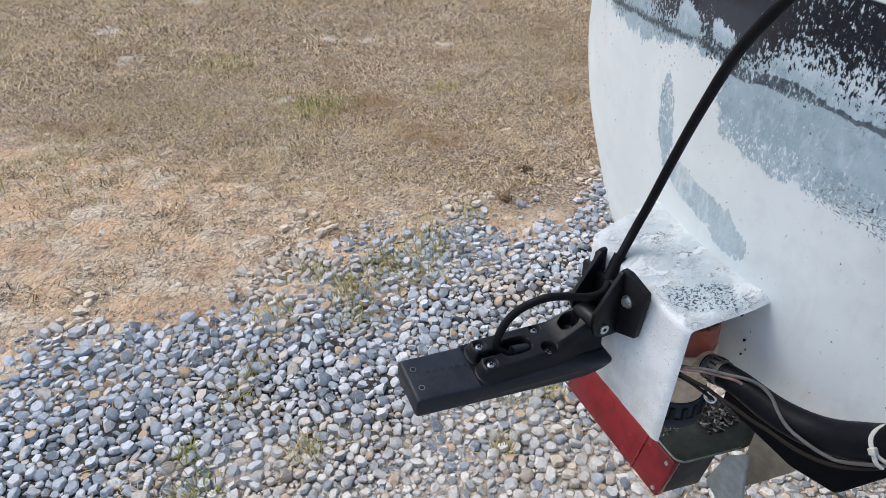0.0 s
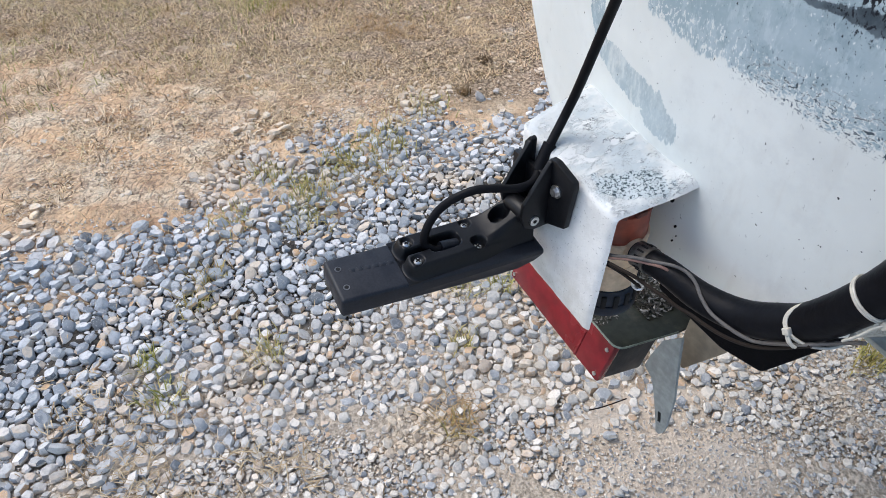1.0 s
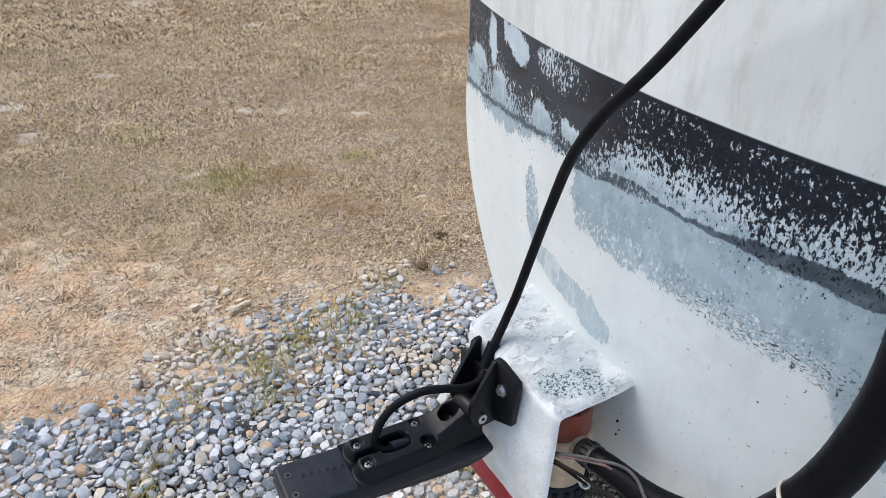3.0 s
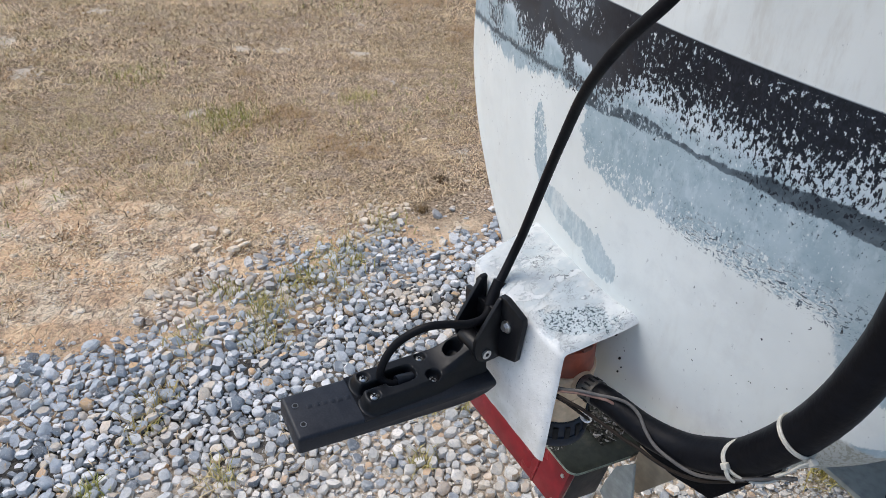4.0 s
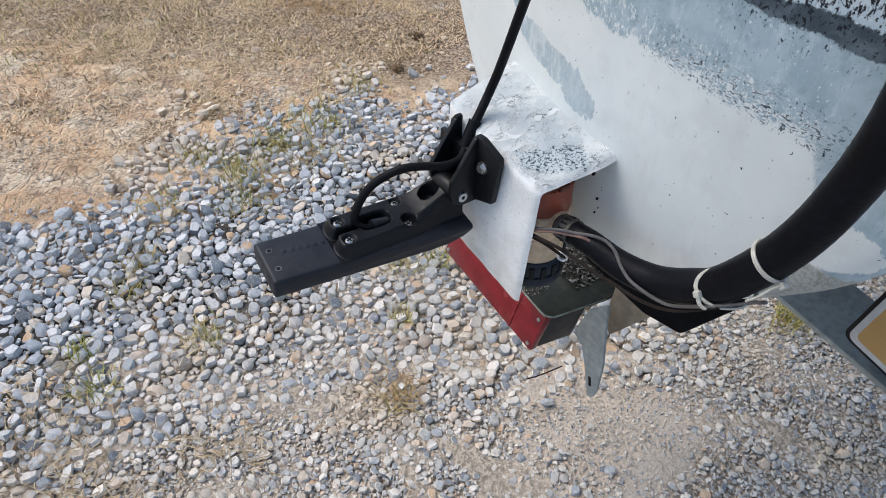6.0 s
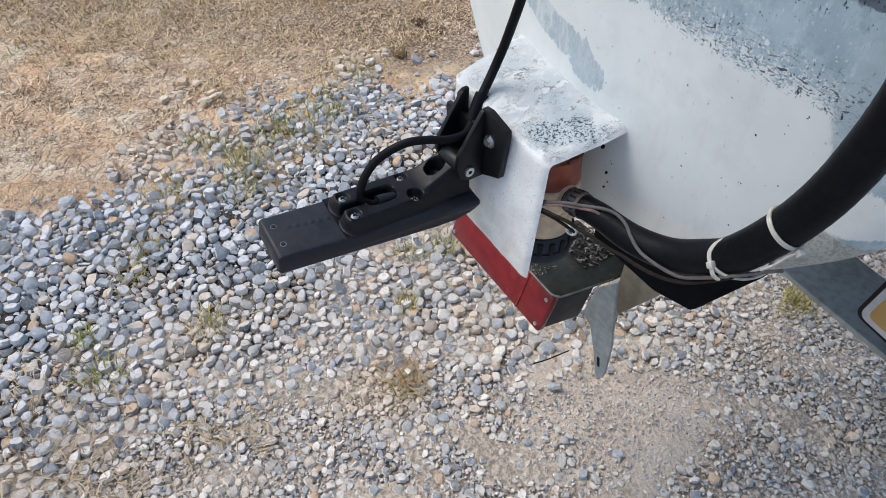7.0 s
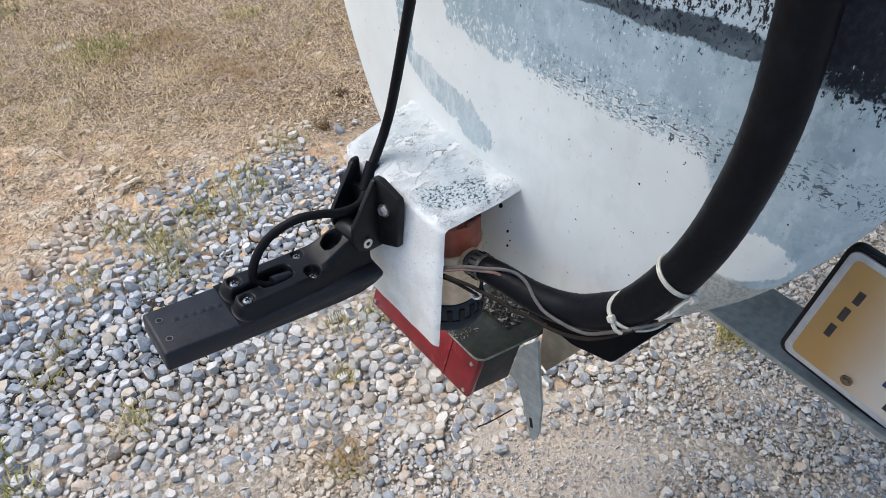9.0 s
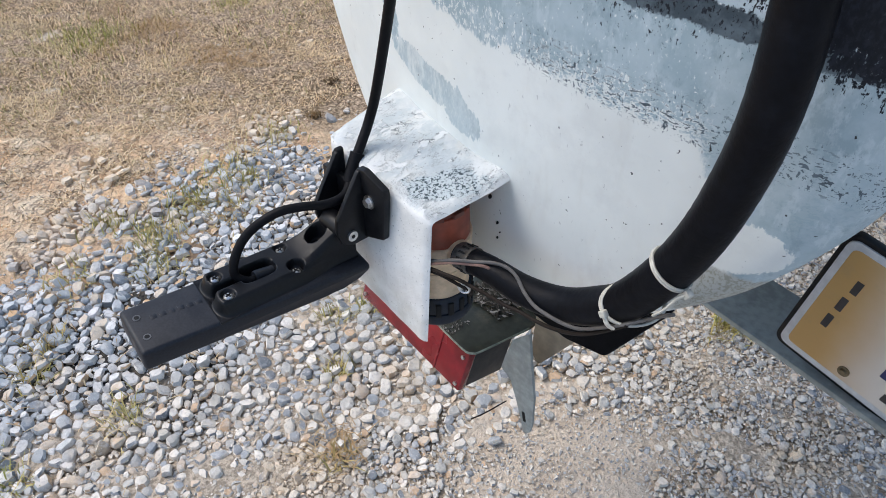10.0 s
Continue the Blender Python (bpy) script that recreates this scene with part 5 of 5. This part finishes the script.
def tufts(name, label, category, x, y, length, lean, width, material, lift=0.0):
    n = len(x)
    a = rng.uniform(0, 6.283, n)
    d = np.stack([np.cos(a), np.sin(a)], -1)
    side = np.stack([-d[:, 1], d[:, 0]], -1) * width[:, None]
    z = lump(x, y) * np.exp(-((x + 2) ** 2 + (y - 1) ** 2) / 60) + lift
    b = np.stack([x, y], -1)
    out = np.sin(lean) * length
    up = np.cos(lean) * length
    mid = b + d * (out * 0.4)[:, None]
    tip = b + d * out[:, None]
    V = np.stack([np.concatenate([b - side, z[:, None] - 0.003], 1), np.concatenate([b + side, z[:, None] - 0.003], 1),
                  np.concatenate([mid + side * 0.8, (z + up * 0.6)[:, None]], 1), np.concatenate([mid - side * 0.8, (z + up * 0.6)[:, None]], 1),
                  np.concatenate([tip, (z + up)[:, None]], 1)], 1)
    i = np.arange(n)[:, None] * 5
    F = np.concatenate([i + np.array([[0, 1, 2]]), i + np.array([[0, 2, 3]]), i + np.array([[3, 2, 4]])], 0)
    tagged(soup(name, V.reshape(-1, 3), F, material), label, category, kind="stuff")


def grass():
    dry = blade("dry_grass", [(0, (0.05, 0.03, 0.018)), (0.20, (0.13, 0.085, 0.05)), (0.36, (0.58, 0.41, 0.24)), (0.60, (0.90, 0.66, 0.41)), (0.93, (1.0, 0.82, 0.57)), (1, (0.40, 0.37, 0.14))])
    green = blade("green_grass", [(0, (0.20, 0.22, 0.05)), (0.5, (0.38, 0.38, 0.10)), (1, (0.66, 0.57, 0.22))])
    X, Y, Lg, Wd = [], [], [], []
    for x0, x1, dens, ln, wd in ((-3.0, -1.45, 24000, 0.026, 0.0014), (-5.2, -3.0, 12500, 0.034, 0.0021), (-9.0, -5.2, 5200, 0.050, 0.0042)):
        lo, hi = -0.5, 1.7 + (-1.5 - x0) * 0.8
        n = int((x1 - x0) * (hi - lo) * dens)
        x, y = rng.uniform(x0, x1, n), rng.uniform(lo, hi, n)
        wedge = y < 1.7 + (-1.5 - x) * 0.8
        x, y = x[wedge], y[wedge]
        n = len(x)
        e = x - 0.95 * (y - 0.50) + 0.9 * (wave(x, y, 4, 41) - 0.5) + 0.5 * (wave(x, y, 13, 42) - 0.5)
        k = np.clip((-1.45 - e) / 0.8, 0.70 * np.clip((wave(x, y, 15, 44) - 0.46) / 0.15, 0, 1) + 0.03, 1) * np.where(wave(x, y, 3.3, 43) > 0.80, 0.6, 1)
        for px, py, pa, pb in PALE:
            k = np.where(((x - px) / pa) ** 2 + ((y - py) / pb) ** 2 < 1.3 * wave(x, y, 30, 61), k * 0.2, k)
        ok = rng.uniform(size=n) < k
        X.append(x[ok]), Y.append(y[ok])
        Lg.append(ln * rng.uniform(0.5, 1.5, ok.sum())), Wd.append(wd * rng.uniform(0.6, 1.3, ok.sum()))
    x, y, l, w = (np.concatenate(q) for q in (X, Y, Lg, Wd))
    tufts("dry_grass", "short dry brown grass and thatch", "grass", x, y, l, rng.uniform(1.05, 1.58, len(x)), w, dry)
    # green weeds among the stones and in the lawn
    spots = [(-1.19, 0.455, 0.05), (-1.22, 0.45, 0.04), (-1.26, 0.71, 0.04), (-1.31, 0.62, 0.06), (-1.25, 0.55, 0.04), (-1.32, 0.40, 0.04), (-0.88, -0.01, 0.025), (-0.79, 0.19, 0.03), (-0.79, 0.0, 0.03), (-0.99, 0.11, 0.025),
             (-2.39, 0.77, 0.13), (-2.41, 0.80, 0.10), (-2.34, 1.32, 0.05), (-3.08, 0.60, 0.12), (-1.16, 0.62, 0.05), (-1.1, 0.42, 0.04), (-1.35, 0.75, 0.05), (-0.73, 0.60, 0.025), (-0.705, 0.67, 0.025),
             (-0.46, 0.42, 0.02), (-1.20, 0.26, 0.04), (-0.62, 0.52, 0.02), (-0.172, 1.127, 0.022), (-0.172, 1.127, 0.022), (-1.05, 0.15, 0.03), (-1.4, 0.9, 0.05)]
    X, Y = [], []
    for cx, cy, r in spots:
        n = int(2400 * r)
        X.append(rng.normal(cx, r * 0.7, n)), Y.append(rng.normal(cy, r * 0.7, n))
    n = 3200
    gx, gy = rng.uniform(-6, -1.9, n * 4), rng.uniform(-0.5, 4, n * 4)
    ok = wave(gx, gy, 2.6, 51) > 0.62
    X.append(gx[ok]), Y.append(gy[ok])
    x, y = np.concatenate(X), np.concatenate(Y)
    tufts("green_weeds", "thin green weeds and grass tufts among the stones", "weeds", x, y, 0.034 * rng.uniform(0.5, 1.4, len(x)), rng.uniform(0.3, 1.3, len(x)), 0.0013 * rng.uniform(0.7, 1.4, len(x)), green)
    # withered dark clumps on the bare ground
    dead = blade("dead_weeds", [(0, (0.06, 0.038, 0.022)), (0.7, (0.14, 0.085, 0.05)), (1, (0.27, 0.17, 0.10))])
    spots = [(-1.55, 1.204, 0.015), (-1.417, 1.035, 0.012), (-3.46, 0.87, 0.04), (-5.12, 0.42, 0.07)]
    x = np.concatenate([rng.normal(cx, r * 0.8, 80) for cx, cy, r in spots])
    y = np.concatenate([rng.normal(cy, r * 0.8, 80) for cx, cy, r in spots])
    tufts("dead_weeds", "withered dark brown weed clumps on the bare ground", "weeds", x, y, 0.022 * rng.uniform(0.5, 1.4, len(x)), rng.uniform(0.2, 1.3, len(x)), 0.0016 * rng.uniform(0.7, 1.4, len(x)), dead)


def litter():
    """Dry straw and stems that lie among the stones."""
    straw = blade("straw", [(0, (0.24, 0.17, 0.10)), (0.5, (0.46, 0.35, 0.22)), (1, (0.66, 0.54, 0.36))])
    spots = [(-0.77, -0.02, 0.035, 60), (-0.68, -0.10, 0.045, 130), (-0.60, -0.08, 0.045, 130), (-0.55, -0.03, 0.03, 60), (-0.57, 0.10, 0.03, 70), (-0.52, 0.16, 0.02, 40),
             (-0.79, -0.13, 0.05, 90), (-0.84, -0.13, 0.04, 60), (-0.79, 0.19, 0.025, 30), (-0.78, 0.34, 0.03, 40), (-0.48, 0.42, 0.028, 110), (-1.25, 0.5, 0.12, 200), (-1.3, 0.85, 0.12, 160), (-1.3, 0.1, 0.15, 200), (-1.0, 0.1, 0.1, 80)]
    x = np.concatenate([rng.normal(cx, r, n) for cx, cy, r, n in spots])
    y = np.concatenate([rng.normal(cy, r, n) for cx, cy, r, n in spots])
    n = len(x)
    tufts("dry_straw", "dry straw and stems lying among the stones", "straw", x, y, rng.uniform(0.012, 0.045, n), rng.uniform(1.3, 1.65, n), rng.uniform(0.0006, 0.0013, n), straw, 0.011)


def leaf_debris():
    small = stone_shapes(10, 9)
    V, F, base = [], [], 0
    for n, x0, x1, y0, y1, size in ((220, -0.256, -0.226, 0.440, 0.466, 0.0030), (520, -0.264, -0.205, 0.490, 0.537, 0.0052)):
        for k in range(n):
            co, fa = small[k % 10]
            c, q = math.cos(k * 2.4), math.sin(k * 2.4)
            sz = size * rng.uniform(0.25, 1.15)
            px, py = rng.uniform(x0, x1), rng.uniform(y0, y1)
            p = co * sz * np.array([1, 0.6, 0.5])
            p = np.stack([p[:, 0] * c - p[:, 1] * q + px, p[:, 0] * q + p[:, 1] * c + py, p[:, 2] + 0.4718 + 0.25 * sz], -1)
            V.append(p), F.append(fa + base)
            base += len(co)
    tagged(soup("leaf_debris", np.concatenate(V), np.concatenate(F), M_DEBRIS), "dead leaf bits and grit lying on the olive mounting plate", "debris", kind="stuff")


def twig():
    t = thing("twig", (-0.355, 0.65, 0.012), "thin dry dark twig lying on the gravel", "twig")
    bm = bmesh.new()
    tube(bm, spline([TWIG_A, TWIG_A.lerp(TWIG_B, 0.4) + Vector((0.003, -0.003, 0.003)), TWIG_B], 5), 0.0012, 6)
    part("stem", bm, M_BROWNWIRE, t)


TWIG_A, TWIG_B = Vector((-0.362, 0.619, 0.014)), Vector((-0.345, 0.689, 0.016))
twig()
leaf_debris()
ground()
gravel()
grass()
litter()
